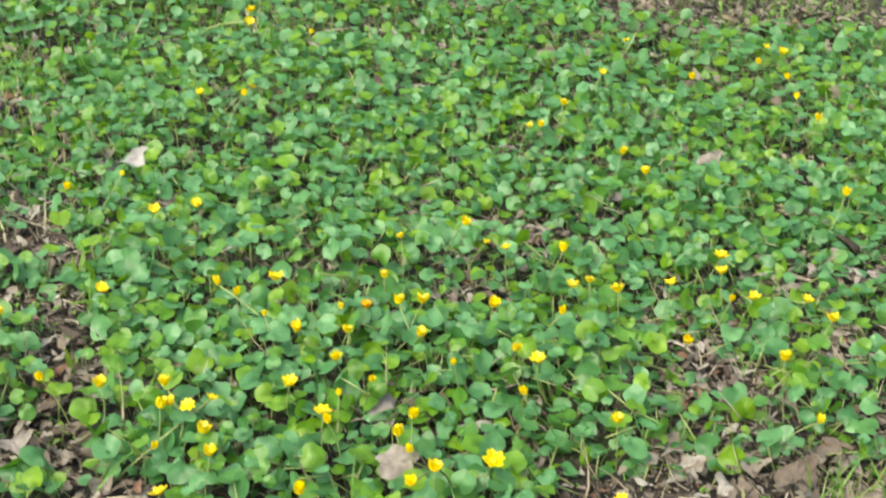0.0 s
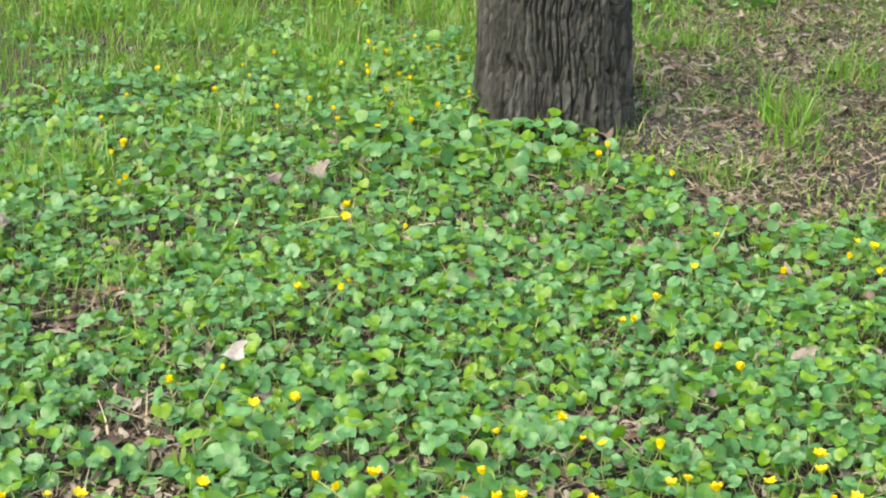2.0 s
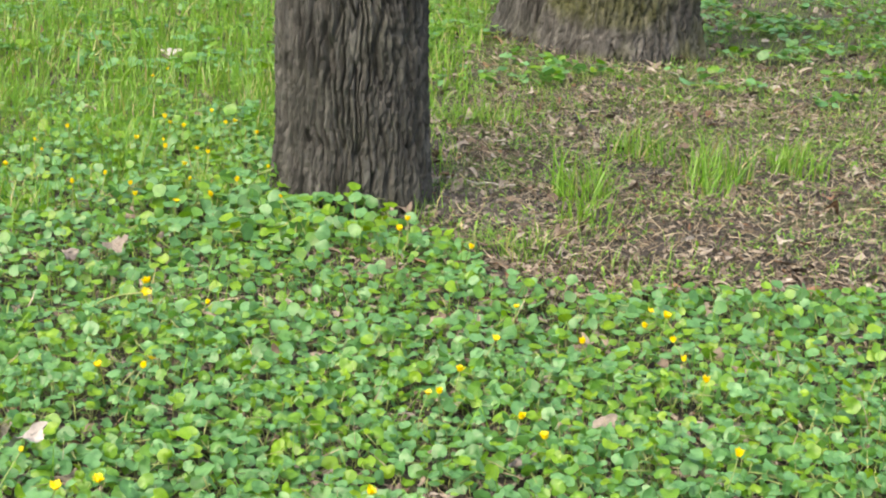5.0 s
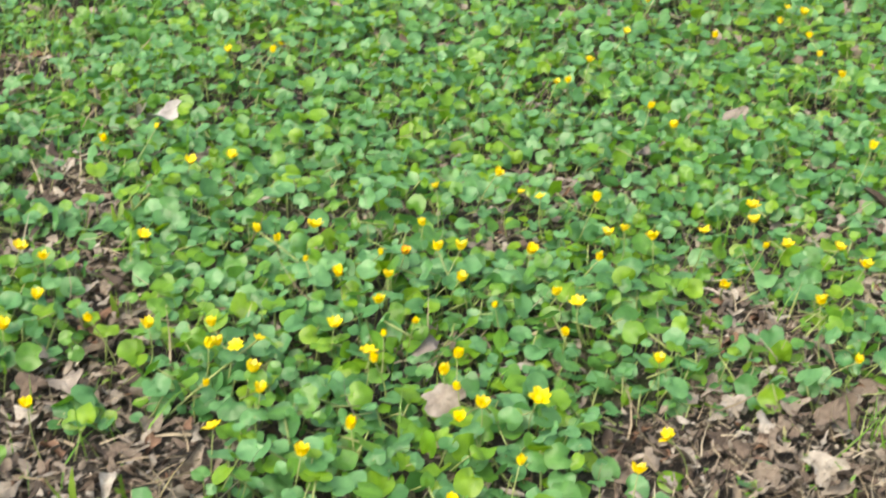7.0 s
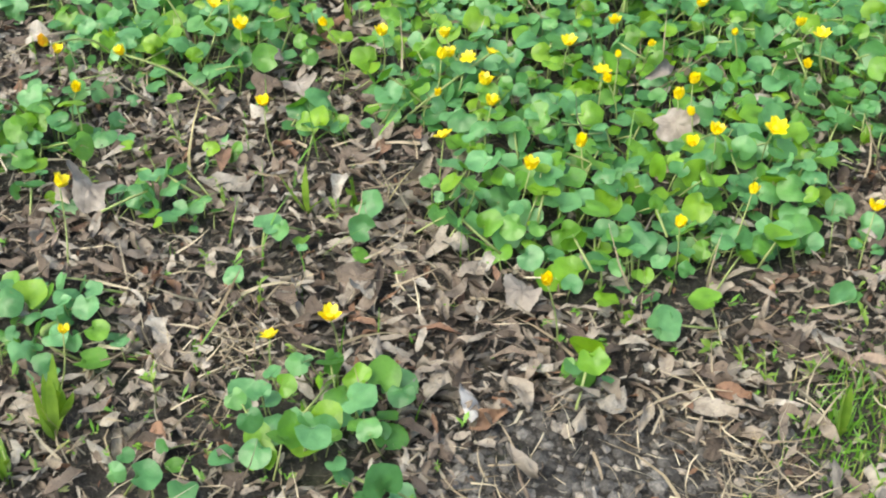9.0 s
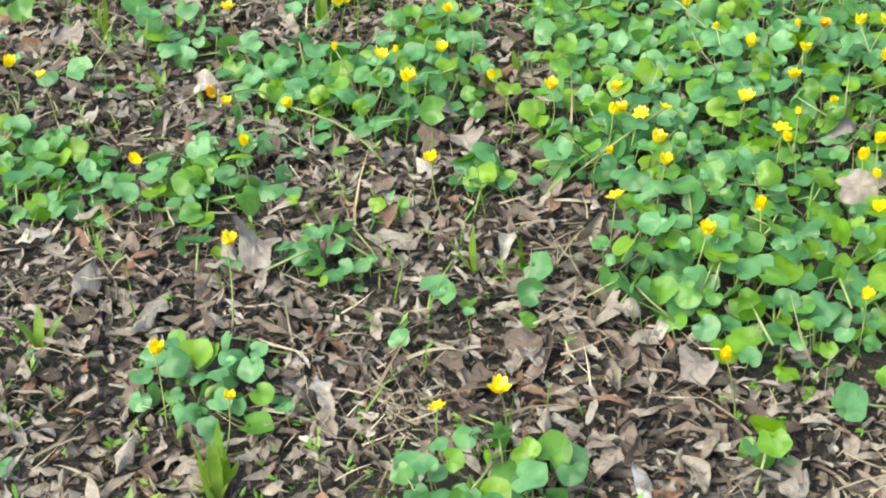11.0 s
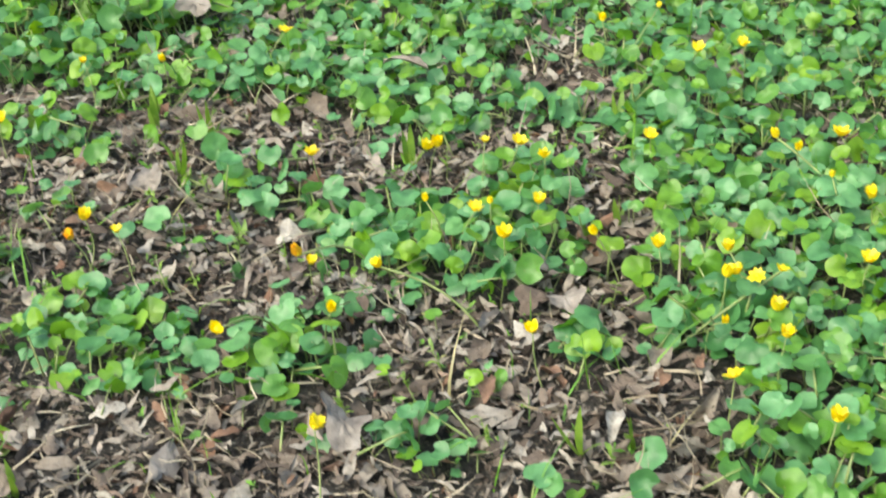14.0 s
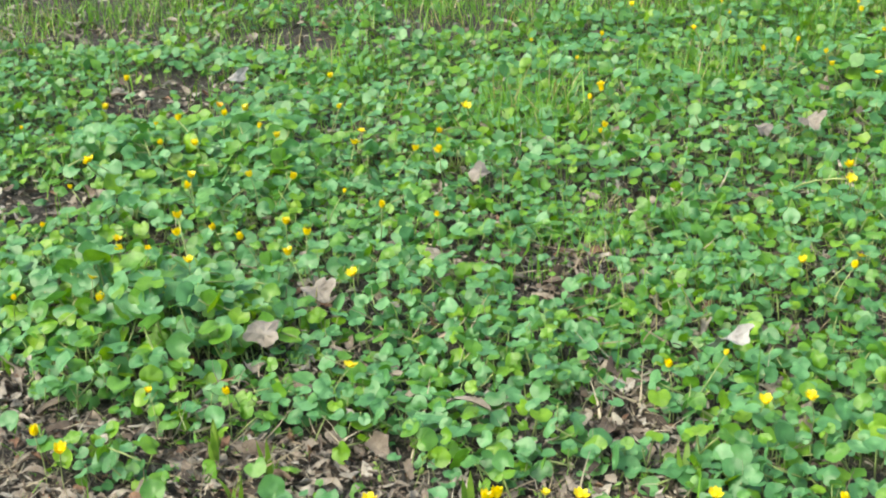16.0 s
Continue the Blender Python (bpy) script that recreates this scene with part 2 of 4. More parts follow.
def many(name, shapes, pick, turns, places, materials, smooth=True):
    """One mesh out of many copies of a few shapes (verts, tris, material of each tri)."""
    vs, ts, ws, base = [], [], [], 0
    for k, (v, t, w) in enumerate(shapes):
        sel = np.nonzero(pick == k)[0]
        if not len(sel):
            continue
        moved = np.einsum("nij,vj->nvi", turns[sel], v) + places[sel][:, None, :]
        vs.append(moved.reshape(-1, 3))
        ts.append((t[None] + (base + np.arange(len(sel)) * len(v))[:, None, None]).reshape(-1, 3))
        ws.append(np.tile(w, len(sel)))
        base += len(sel) * len(v)
    return tri_mesh(name, np.concatenate(vs), np.concatenate(ts), materials, np.concatenate(ws), smooth)


def tube(points, radii, sides=5):
    """A tapered tube along points: verts and tris."""
    points = np.asarray(points, float)
    ring = np.arange(sides) / sides * 2 * math.pi
    ahead = np.gradient(points, axis=0)
    ahead /= np.linalg.norm(ahead, axis=1)[:, None]
    side = np.cross(ahead, (0.31, 0.93, 0.17))
    side /= np.linalg.norm(side, axis=1)[:, None]
    up = np.cross(side, ahead)
    v = points[:, None] + np.asarray(radii)[:, None, None] * (np.cos(ring)[None, :, None] * side[:, None] + np.sin(ring)[None, :, None] * up[:, None])
    t = []
    for i in range(len(points) - 1):
        for j in range(sides):
            a, b = i * sides + j, i * sides + (j + 1) % sides
            t += [(a, b, b + sides), (a, b + sides, a + sides)]
    end = (len(points) - 1) * sides
    t += [(end, end + j, end + j + 1) for j in range(1, sides - 1)]
    t += [(0, j + 1, j) for j in range(1, sides - 1)]
    return v.reshape(-1, 3), np.array(t)


def part(name, mesh, parent, label=""):
    ob = tagged(new(name, mesh), label)
    ob.parent = parent
    return ob


# ---- ground: one sheet to the horizon ----
def spread(low, high, step, far):
    inner = np.arange(low, high + step / 2, step)
    out = step * 1.35 ** np.arange(1, 40)
    out = np.cumsum(out)
    out = out[out < far]
    return np.concatenate([(low - out)[::-1], inner, high + out])


gx, gy = spread(-3.2, 1.8, 0.025, 900), spread(1.0, 7.0, 0.025, 900)
X, Y = np.meshgrid(gx, gy)
near = np.exp(-np.maximum(0, np.hypot(X + 0.6, Y - 4) - 6) / 4)
Z = ground_height(X, Y) + 0.004 * perlin(X * 31, Y * 31, 6) * near
idx = np.arange(X.size).reshape(X.shape)
a, b, c, d = idx[:-1, :-1].ravel(), idx[:-1, 1:].ravel(), idx[1:, 1:].ravel(), idx[1:, :-1].ravel()
sheet = tri_mesh("ground", np.stack([X.ravel(), Y.ravel(), Z.ravel()], -1), np.concatenate([np.stack([a, b, c], -1), np.stack([a, c, d], -1)]), [soil_brown])
tagged(new("ground", sheet), "dark bare park soil under leaf litter and plants", "ground", kind="structure")


# ---- trees ----
def trunk_mesh(name, radius, flare, lean, lobes, ridge, bark, seed, height=5.5, sides=440, grain=1.0):
    z = np.concatenate([np.arange(-0.06, 0.8, 0.007), np.arange(0.8, height, 0.12)])
    th = np.arange(sides) / sides * 2 * math.pi
    TH, ZZ = np.meshgrid(th, z)
    ring = radius * (1 - 0.05 * np.clip(ZZ, 0, 6)) + flare * np.exp(-np.maximum(ZZ, 0) / 0.10)
    for at, wide, out, tall in lobes:
        off = (TH - at + math.pi) % (2 * math.pi) - math.pi
        ring = ring + out * np.exp(-(off / wide) ** 2) * np.exp(-np.maximum(ZZ, 0) / tall)
    u = TH * radius
    wave = u + 0.006 * perlin(u * 16, ZZ * 14, seed) + 0.012 * perlin(u * 4, ZZ * 4, seed + 1)
    strand = np.abs(perlin(wave * 46 * grain, ZZ * 5.2 * grain, seed + 2))
    plates = np.clip((strand - 0.04) * 5.0, 0, 1) ** 0.6
    cracks = np.clip(np.abs(perlin(wave * 88 * grain + 3.7, ZZ * 12 * grain, seed + 3)) * 4.5, 0, 1)
    breaks = np.clip(np.abs(perlin(wave * 40 * grain, ZZ * 22 * grain, seed + 5)) * 7.0, 0, 1)
    tilt = perlin(wave * 40 * grain, ZZ * 7 * grain, seed + 6)
    rough = perlin(u * 120, ZZ * 60, seed + 4)
    ring = ring + ridge * (plates * 0.75 + cracks * 0.4 * plates + breaks * 0.14 + 0.12 * tilt - 0.8) + ridge * 0.13 * rough
    px = ring * np.cos(TH) + lean[0] * np.maximum(ZZ, 0)
    py = ring * np.sin(TH) + lean[1] * np.maximum(ZZ, 0)
    i = np.arange(TH.size).reshape(TH.shape)
    a, b = i[:-1].ravel(), np.roll(i, -1, 1)[:-1].ravel()
    d, c = i[1:].ravel(), np.roll(i, -1, 1)[1:].ravel()
    top = i[-1]
    cap = np.stack([np.full(sides - 2, top[0]), top[1:-1], top[2:]], -1)
    return tri_mesh(name, np.stack([px.ravel(), py.ravel(), ZZ.ravel()], -1), np.concatenate([np.stack([a, b, c], -1), np.stack([a, c, d], -1), cap]), [bark])


def limb_mesh(start, heading, rise, length, thick, bark, seed):
    s = np.linspace(0, 1, 14)
    p = np.stack([start[0] + np.cos(heading) * length * s, start[1] + np.sin(heading) * length * s, start[2] + rise * s + 0.25 * s ** 2], -1)
    p[:, 0] += 0.08 * perlin(s * 4, seed) * s
    p[:, 1] += 0.08 * perlin(s * 4, seed + 9.5) * s
    v, t = tube(p, thick * (1 - 0.85 * s), 10)
    return tri_mesh("limb", v, t, [bark])


def tree(x, y, label, trunk, height, top, bark, seed):
    root = tagged(new("tree"), label, "tree", group="park trees")
    root.location = (x, y, 0)
    part("trunk", trunk, root)
    for k in range(5):
        part("limb", limb_mesh((top[0] * (0.7 + 0.06 * k), top[1], height * (0.7 + 0.06 * k)), 1.3 * k + seed, 0.8 + 0.2 * k, 1.6, 0.06, bark, seed + k), root, "bare spreading limb")
    return root


tree(-0.17, 4.73, "grey-brown tree with deeply furrowed bark among celandine",
     trunk_mesh("trunk", 0.203, 0.014, (-0.05, 0.0), [(-2.6, 0.5, 0.02, 0.15), (-0.7, 0.5, 0.015, 0.12)], 0.03, bark_brown, 11, sides=560), 5.5, (-0.16, 0), bark_brown, 1)
old_tree = tree(0.80, 8.40, "thick mossy old twin-stemmed tree with flared root base",
                trunk_mesh("trunk", 0.37, 0.05, (0.0, 0.0), [(3.0, 0.35, 0.04, 0.3), (-1.7, 0.6, 0.06, 0.2), (-0.2, 0.4, 0.06, 0.3)], 0.034, bark_mossy, 31, sides=340, grain=0.75), 5.5, (0, 0), bark_mossy, 4)
twin = part("trunk", trunk_mesh("trunk", 0.24, 0.04, (0.06, 0.0), [(3.0, 0.5, 0.06, 0.25)], 0.026, bark_brown, 47, sides=280, grain=0.8), old_tree, "narrower grey twin trunk grown against the first")
twin.location = (-0.36, 0.42, 0)


# ---- where plants grow ----
CARPET = [(-1.67, 2.42), (-1.34, 2.22), (-1.02, 2.21), (-0.91, 2.32), (-0.76, 2.3), (-0.64, 2.24), (-0.54, 2.37), (-0.41, 2.4), (-0.39, 2.27), (-0.3, 2.21), (-0.28, 2.04), (-0.19, 1.95), (-0.13, 1.88), (-0.15, 1.8), (-0.07, 1.74), (0.07, 1.71), (0.21, 1.8), (0.27, 1.86), (0.27, 2.17), (0.34, 2.31), (0.53, 2.56), (0.67, 2.68), (1.1, 2.9), (1.5, 3.3), (1.45, 3.95), (1.13, 4.04), (0.83, 3.99), (0.59, 3.94), (0.41, 3.8), (0.29, 3.84), (0.2, 4.17), (0.05, 4.34), (-0.06, 4.48), (-0.37, 4.7), (-0.42, 5.21), (-0.62, 5.62), (-0.93, 5.73), (-1.23, 5.31), (-1.42, 4.75), (-1.65, 4.46), (-2.01, 4.18), (-2.48, 3.95), (-2.96, 3.72), (-2.8, 3.0), (-2.1, 2.5)]
CLUMPS = [(-0.52, 2.06, 0.20, 0.13), (-0.77, 1.75, 0.14, 0.10), (-1.04, 1.79, 0.12, 0.08), (-0.41, 1.51, 0.09, 0.07), (-0.13, 1.45, 0.085, 0.08), (-0.47, 2.19, 0.08, 0.09),
          (-0.58, 1.80, 0.07, 0.09), (-0.385, 1.72, 0.07, 0.04), (-0.04, 1.385, 0.035, 0.03), (-0.24, 1.35, 0.04, 0.03), (0.08, 1.60, 0.035, 0.025), (-0.77, 2.07, 0.07, 0.05), (-0.30, 1.92, 0.045, 0.035), (-1.1, 2.1, 0.12, 0.06)]
BARE = [(-0.82, 2.97, 0.11, 0.2), (0.61, 2.61, 0.11, 0.07), (-1.89, 2.85, 0.2, 0.17), (-2.12, 3.62, 0.2, 0.25), (-1.12, 2.64, 0.07, 0.06), (-0.01, 3.98, 0.14, 0.13), (-0.51, 2.48, 0.12, 0.07), (-0.99, 2.92, 0.1, 0.08), (-0.85, 3.31, 0.12, 0.08)]
LUSH = [(-1.35, 2.54, 0.38, 0.26), (-0.36, 4.34, 0.45, 0.4), (-1.7, 3.09, 0.35, 0.35)]


def celandine_cover(x, y):
    edge = 0.035 * perlin(x * 9, y * 9, 21)
    cover = 0.93 * inside(x + edge, y + edge, CARPET)
    cover = cover * np.clip(np.where(y < 2.3, 1.05, 0.93) + 0.8 * perlin(x * 4.2, y * 4.2, 22) + 0.45 * perlin(x * 12, y * 12, 26), np.where(y < 2.25, 0.72, 0.2), 1)
    for cx, cy, rx, ry in BARE:
        cover = cover * (1 - 0.85 * blob(x, y, cx, cy, rx, ry))
    for cx, cy, rx, ry in CLUMPS:
        cover = np.maximum(cover, 0.9 * blob(x, y, cx, cy, rx, ry))
    cover = np.maximum(cover, 0.8 * inside(x, y, [(0.24, 2.04), (0.5, 2.1), (1.0, 2.25), (1.0, 2.8), (0.3, 2.45)]) * np.clip(0.6 + 1.9 * perlin(x * 8, y * 8, 23), 0, 1))
    cover = np.maximum(cover, 0.30 * blob(x, y, -0.58, 1.85, 0.16, 0.14))
    thinly = 0.02 + 0.6 * np.clip(perlin(x * 8, y * 8, 25) - 0.25, 0, 1)
    cover = np.maximum(cover, 0.42 * inside(x, y, [(-2.6, 3.8), (-1.4, 4.5), (-1.0, 5.2), (-0.4, 5.0), (-0.35, 6.4), (-1.4, 6.2), (-2.8, 5.0)]) * np.clip(0.35 + 1.8 * perlin(x * 3.5, y * 3.5, 30), 0, 1))
    return np.maximum(cover, thinly * (y < 2.5) * (y > 1.2) * ~((x > -0.06) & (x < 0.26) & (y < 1.62)))


def lushness(x, y):
    return np.max([blob(x, y, *e) for e in LUSH], axis=0)


def jittered(x0, x1, y0, y1, step):
    gx, gy = np.meshgrid(np.arange(x0, x1, step), np.arange(y0, y1, step))
    n = gx.size
    return gx.ravel() + rng.uniform(-0.5, 0.5, n) * step, gy.ravel() + rng.uniform(-0.5, 0.5, n) * step


# ---- celandine leaves ----
def celandine_leaf(seed, fine=True):
    """A round heart-shaped blade of radius 1 with a notch, on its stalk."""
    r = np.random.default_rng(seed)
    n = 16 if fine else 10
    th = (np.arange(n) + 0.5) / n * 2 * math.pi - math.pi
    rim = 1 - 0.62 * np.exp(-((math.pi - np.abs(th)) / 0.36) ** 2) + 0.05 * np.cos(5 * th + r.uniform(0, 6)) + 0.03 * np.cos(3 * th + r.uniform(0, 6))
    rim = rim * (1 + 0.10 * np.cos(th))
    cup, fold, wave = r.uniform(-0.38, 0.22), r.uniform(0.02, 0.42), r.uniform(0.03, 0.12)
    v = [(-0.25, 0, 0)]
    for f in ((0.55, 1.0) if fine else (1.0,)):
        x, y = rim * f * np.cos(th), rim * f * np.sin(th)
        z = cup * f * f + fold * np.abs(y) + wave * f * np.sin(4 * th + seed)
        v += list(zip(x, y, z))
    t = [(0, 1 + i, 1 + (i + 1) % n) for i in range(n)]
    if fine:
        for i in range(n):
            a, b = 1 + i, 1 + (i + 1) % n
            t += [(a, a + n, b + n), (a, b + n, b)]
    w = [0] * len(t)
    bend = r.uniform(-0.6, 0.1)
    sv, st = tube([(-0.25, 0, -0.02), (-0.45 + 0.3 * bend, 0.1, -1.3), (-0.6 + bend, 0.15, -3.4)], (0.075, 0.085, 0.09), 4 if fine else 3)
    return np.concatenate([np.array(v), sv]), np.concatenate([np.array(t), st + len(v)]), np.array(w + [1] * len(st))


leaf_shapes = [celandine_leaf(s) for s in range(9)]
leaf_shapes_far = [celandine_leaf(s, False) for s in range(9)]

lx, ly = jittered(-3.0, 1.6, 1.3, 3.4, 0.0185)
fx, fy = jittered(-3.0, 1.6, 3.4, 6.4, 0.0235)
lx, ly = np.concatenate([lx, fx]), np.concatenate([ly, fy])
keep = (rng.random(len(lx)) < celandine_cover(lx, ly)) & (np.hypot(lx + 0.155, ly - 4.73) > 0.23)
lx, ly = lx[keep], ly[keep]
lush = lushness(lx, ly)
size = rng.uniform(0.0085, 0.0165, len(lx)) * np.where((ly > 2.5) & (ly < 3.7), 0.98, np.where(ly < 2.25, 1.06, 1.06)) * (1 + 0.40 * lush)
small = rng.random(len(lx)) < 0.18
size[small] *= 0.6
lz = ground_height(lx, ly) + rng.uniform(0.015, 0.055, len(lx)) * (1 + 0.5 * lush) * (1 + 0.65 * perlin(lx * 3.6, ly * 4.6, 24)) * (0.75 + 0.25 * (celandine_cover(lx, ly) > 0.4))
yaw = rng.uniform(-math.pi, math.pi, len(lx))
tilt = np.abs(rng.normal(0.0, 0.42, len(lx))) + 0.06
upright = rng.random(len(lx)) < 0.24
tilt[upright] = rng.uniform(0.85, 1.4, upright.sum())
toward = np.where(rng.random(len(lx)) < 0.5, rng.uniform(-math.pi, math.pi, len(lx)), rng.normal(-math.pi / 2, 0.7, len(lx)))
turn = spun(yaw, tilt, toward, size)
spot = np.stack([lx, ly, lz], -1)
pick = rng.integers(0, 9, len(lx))

# small low leaves under the others
ux, uy = jittered(-3.0, 1.6, 1.6, 5.9, 0.0245)
keep = (rng.random(len(ux)) < 0.95 * (celandine_cover(ux, uy) > 0.33) * np.clip(0.9 + 0.6 * perlin(ux * 6, uy * 6, 29), 0.2, 1)) & (np.hypot(ux + 0.155, uy - 4.73) > 0.23)
ux, uy = ux[keep], uy[keep]
n = len(ux)
me = many("celandine_understory", leaf_shapes_far, rng.integers(0, 9, n), spun(rng.uniform(-math.pi, math.pi, n), np.abs(rng.normal(0, 0.6, n)), rng.uniform(-math.pi, math.pi, n), rng.uniform(0.006, 0.0125, n)),
          np.stack([ux, uy, ground_height(ux, uy) + rng.uniform(0.006, 0.028, n)], -1), [leaf_green_many, stalk_green])
tagged(new("celandine_understory", me), "small low green celandine leaves near the soil", "plant", kind="stuff")

# plants close to the path stand singly, the rest is one carpet
PLANT = 0.085
close = (ly < 2.7) & (lx > -1.1) & (lx < 0.8)
cell_x, cell_y = np.floor(lx / PLANT).astype(int), np.floor(ly / PLANT + 0.5 * (np.floor(lx / PLANT) % 2)).astype(int)
leaf_meshes = [tri_mesh("leaf", v, t, [leaf_green, stalk_green], w) for v, t, w in leaf_shapes]
plants = {}
for i in np.nonzero(close)[0]:
    plants.setdefault((cell_x[i], cell_y[i]), []).append(i)
budget = 4300
for key, members in sorted(plants.items(), key=lambda p: p[0][1]):
    if budget < len(members):
        close[members] = False
        continue
    budget -= len(members)
    cx, cy = lx[members].mean(), ly[members].mean()
    root = new("celandine_plant")
    root.location = (cx, cy, float(ground_height(cx, cy)))
    tagged(root, "lone small celandine seedling growing through dead leaves" if len(members) < 4 else "low celandine plant with round glossy green leaves", "plant", group="celandine plants")
    for i in members:
        leaf = part("leaf", leaf_meshes[pick[i]], root)
        m = Matrix(turn[i].tolist()).to_4x4()
        m.translation = Vector(spot[i]) - root.location
        leaf.matrix_local = m
rest = ~close
mid = rest & (ly < 3.4)
far = rest & (ly >= 3.4)
for sel, shapes in ((mid, leaf_shapes), (far, leaf_shapes_far)):
    me = many("celandine_carpet", shapes, pick[sel], turn[sel], spot[sel], [leaf_green_many, stalk_green])
    tagged(new("celandine_carpet", me), "dense low carpet of round green celandine leaves", "plant", kind="stuff")


# ---- celandine flowers ----
def petal_mesh(open_angle):
    """One petal, rising from the centre at the given angle from upright."""
    rows, v, t = 4, [], []
    for k in range(rows + 1):
        s = k / rows
        bend = open_angle * (0.5 + 0.6 * s) - 0.25 * s * s
        along, wide = s * 0.92, (0.2 + 0.46 * math.sin(math.pi * min(1, s * 0.95 + 0.08) ** 0.8)) * (0.55 if k == rows else 1)
        x, z = along * math.sin(bend) + 0.08, along * math.cos(bend)
        v += [(x + 0.05, -wide * 0.5, z + 0.04), (x, 0, z), (x + 0.05, wide * 0.5, z + 0.04)]
    for k in range(rows):
        for j in range(2):
            a = 3 * k + j
            t += [(a, a + 1, a + 4), (a, a + 4, a + 3)]
    return np.array(v), np.array(t)


petal_kinds = []
for ang in (0.45, 0.68, 0.92, 1.2):
    v, t = petal_mesh(ang)
    petal_kinds.append([tri_mesh("petal", v, t, [m]) for m in (petal_yellow, wilted_orange)])
bm = bmesh.new()
bmesh.ops.create_icosphere(bm, subdivisions=2, radius=0.27)
for q in bm.verts:
    q.co.z = q.co.z * 0.9 + 0.2 + 0.04 * noise.noise(q.co * 9)
heart = bpy.data.meshes.new("blossom")
bm.to_mesh(heart)
bm.free()
heart.materials.append(stamen_yellow)
stem_kinds = []
for k in range(5):
    s = np.linspace(0, 1, 7)
    bow = (-0.35, -0.15, 0.1, 0.3, 0.5)[k]
    v, t = tube(np.stack([bow * np.sin(s * math.pi) * 0.5, 0.12 * (s - s * s), s], -1), 0.0145 - 0.003 * s, 5)
    stem_kinds.append(tri_mesh("stem", v, t, [stalk_green]))


def flower(x, y, k, lift=0.0):
    """A blossom with its top near (x, y), on a bowed stem."""
    r = random.Random(k * 17 + 3)
    tall = 0.072 + lift
    lean, way = r.uniform(0.1, 0.55), r.uniform(-math.pi, math.pi)
    if r.random() < 0.12:
        lean = r.uniform(0.8, 1.1)
    foot = Vector((x - math.cos(way) * math.tan(lean) * tall, y - math.sin(way) * math.tan(lean) * tall, 0))
    foot.z = float(ground_height(foot.x, foot.y)) - 0.004
    head = Vector((x, y, tall + 0.004))
    wilted = r.random() < 0.05
    kind = r.choices((0, 1, 2, 3), (0.42, 0.36, 0.16, 0.06))[0]
    label = ("wilting orange celandine blossom on a bent stem" if wilted else "half-closed yellow celandine blossom on a thin stem" if kind < 2 else "open bright yellow celandine blossom on a stem")
    root = tagged(new("celandine_flower"), label, "flower", group="celandine flowers")
    root.location = foot
    stem = part("stem", stem_kinds[r.randrange(5)], root, "pale green stem")
    span = head - foot
    stem.matrix_local = span.to_track_quat("Z", "X").to_matrix().to_4x4() @ Matrix.Diagonal((span.length * 0.75, span.length * 0.75, span.length, 1)) @ pose(0, 0, 0)
    big = r.uniform(0.0115, 0.0155) * (0.7 if r.random() < 0.2 else 1) * (0.82 if kind > 2 else 1)
    blossom = part("blossom", heart, root, "yellow stamens")
    tip = Vector((math.cos(way) * lean * 0.5 + r.gauss(0, 0.15), math.sin(way) * lean * 0.5 + r.gauss(0, 0.15), 1)).to_track_quat("Z", "X").to_matrix().to_4x4()
    blossom.matrix_local = Matrix.Translation(span) @ tip @ Matrix.Diagonal((big, big, big, 1))
    count = 8 if kind > 0 else 7
    for j in range(count):
        p = part("petal", petal_kinds[kind][1 if wilted else 0], blossom)
        p.matrix_local = pose(0, 0, 0.02 * (j % 2), r.gauss(0, 5), r.gauss(0, 7), 360 * j / count + r.gauss(0, 6)) @ Matrix.Diagonal((1, 1, r.uniform(0.88, 1.1), 1))


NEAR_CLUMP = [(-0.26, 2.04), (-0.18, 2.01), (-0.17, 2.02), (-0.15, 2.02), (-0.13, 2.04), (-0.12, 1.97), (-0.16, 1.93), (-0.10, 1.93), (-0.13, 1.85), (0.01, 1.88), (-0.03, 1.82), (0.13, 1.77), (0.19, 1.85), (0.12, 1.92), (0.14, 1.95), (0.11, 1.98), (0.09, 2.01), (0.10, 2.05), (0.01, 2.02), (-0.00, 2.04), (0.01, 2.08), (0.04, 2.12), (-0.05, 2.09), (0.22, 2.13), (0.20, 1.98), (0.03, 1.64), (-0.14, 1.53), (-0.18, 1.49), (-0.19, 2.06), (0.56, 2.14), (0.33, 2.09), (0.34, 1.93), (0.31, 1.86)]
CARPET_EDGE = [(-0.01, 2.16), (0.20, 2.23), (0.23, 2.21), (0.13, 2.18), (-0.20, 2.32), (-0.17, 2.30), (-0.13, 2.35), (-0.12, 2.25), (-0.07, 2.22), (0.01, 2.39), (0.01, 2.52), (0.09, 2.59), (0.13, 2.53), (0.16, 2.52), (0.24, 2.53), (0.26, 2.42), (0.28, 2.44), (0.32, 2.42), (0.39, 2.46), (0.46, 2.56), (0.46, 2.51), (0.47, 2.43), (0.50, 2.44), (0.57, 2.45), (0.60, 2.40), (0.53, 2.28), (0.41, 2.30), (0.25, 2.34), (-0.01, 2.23)]
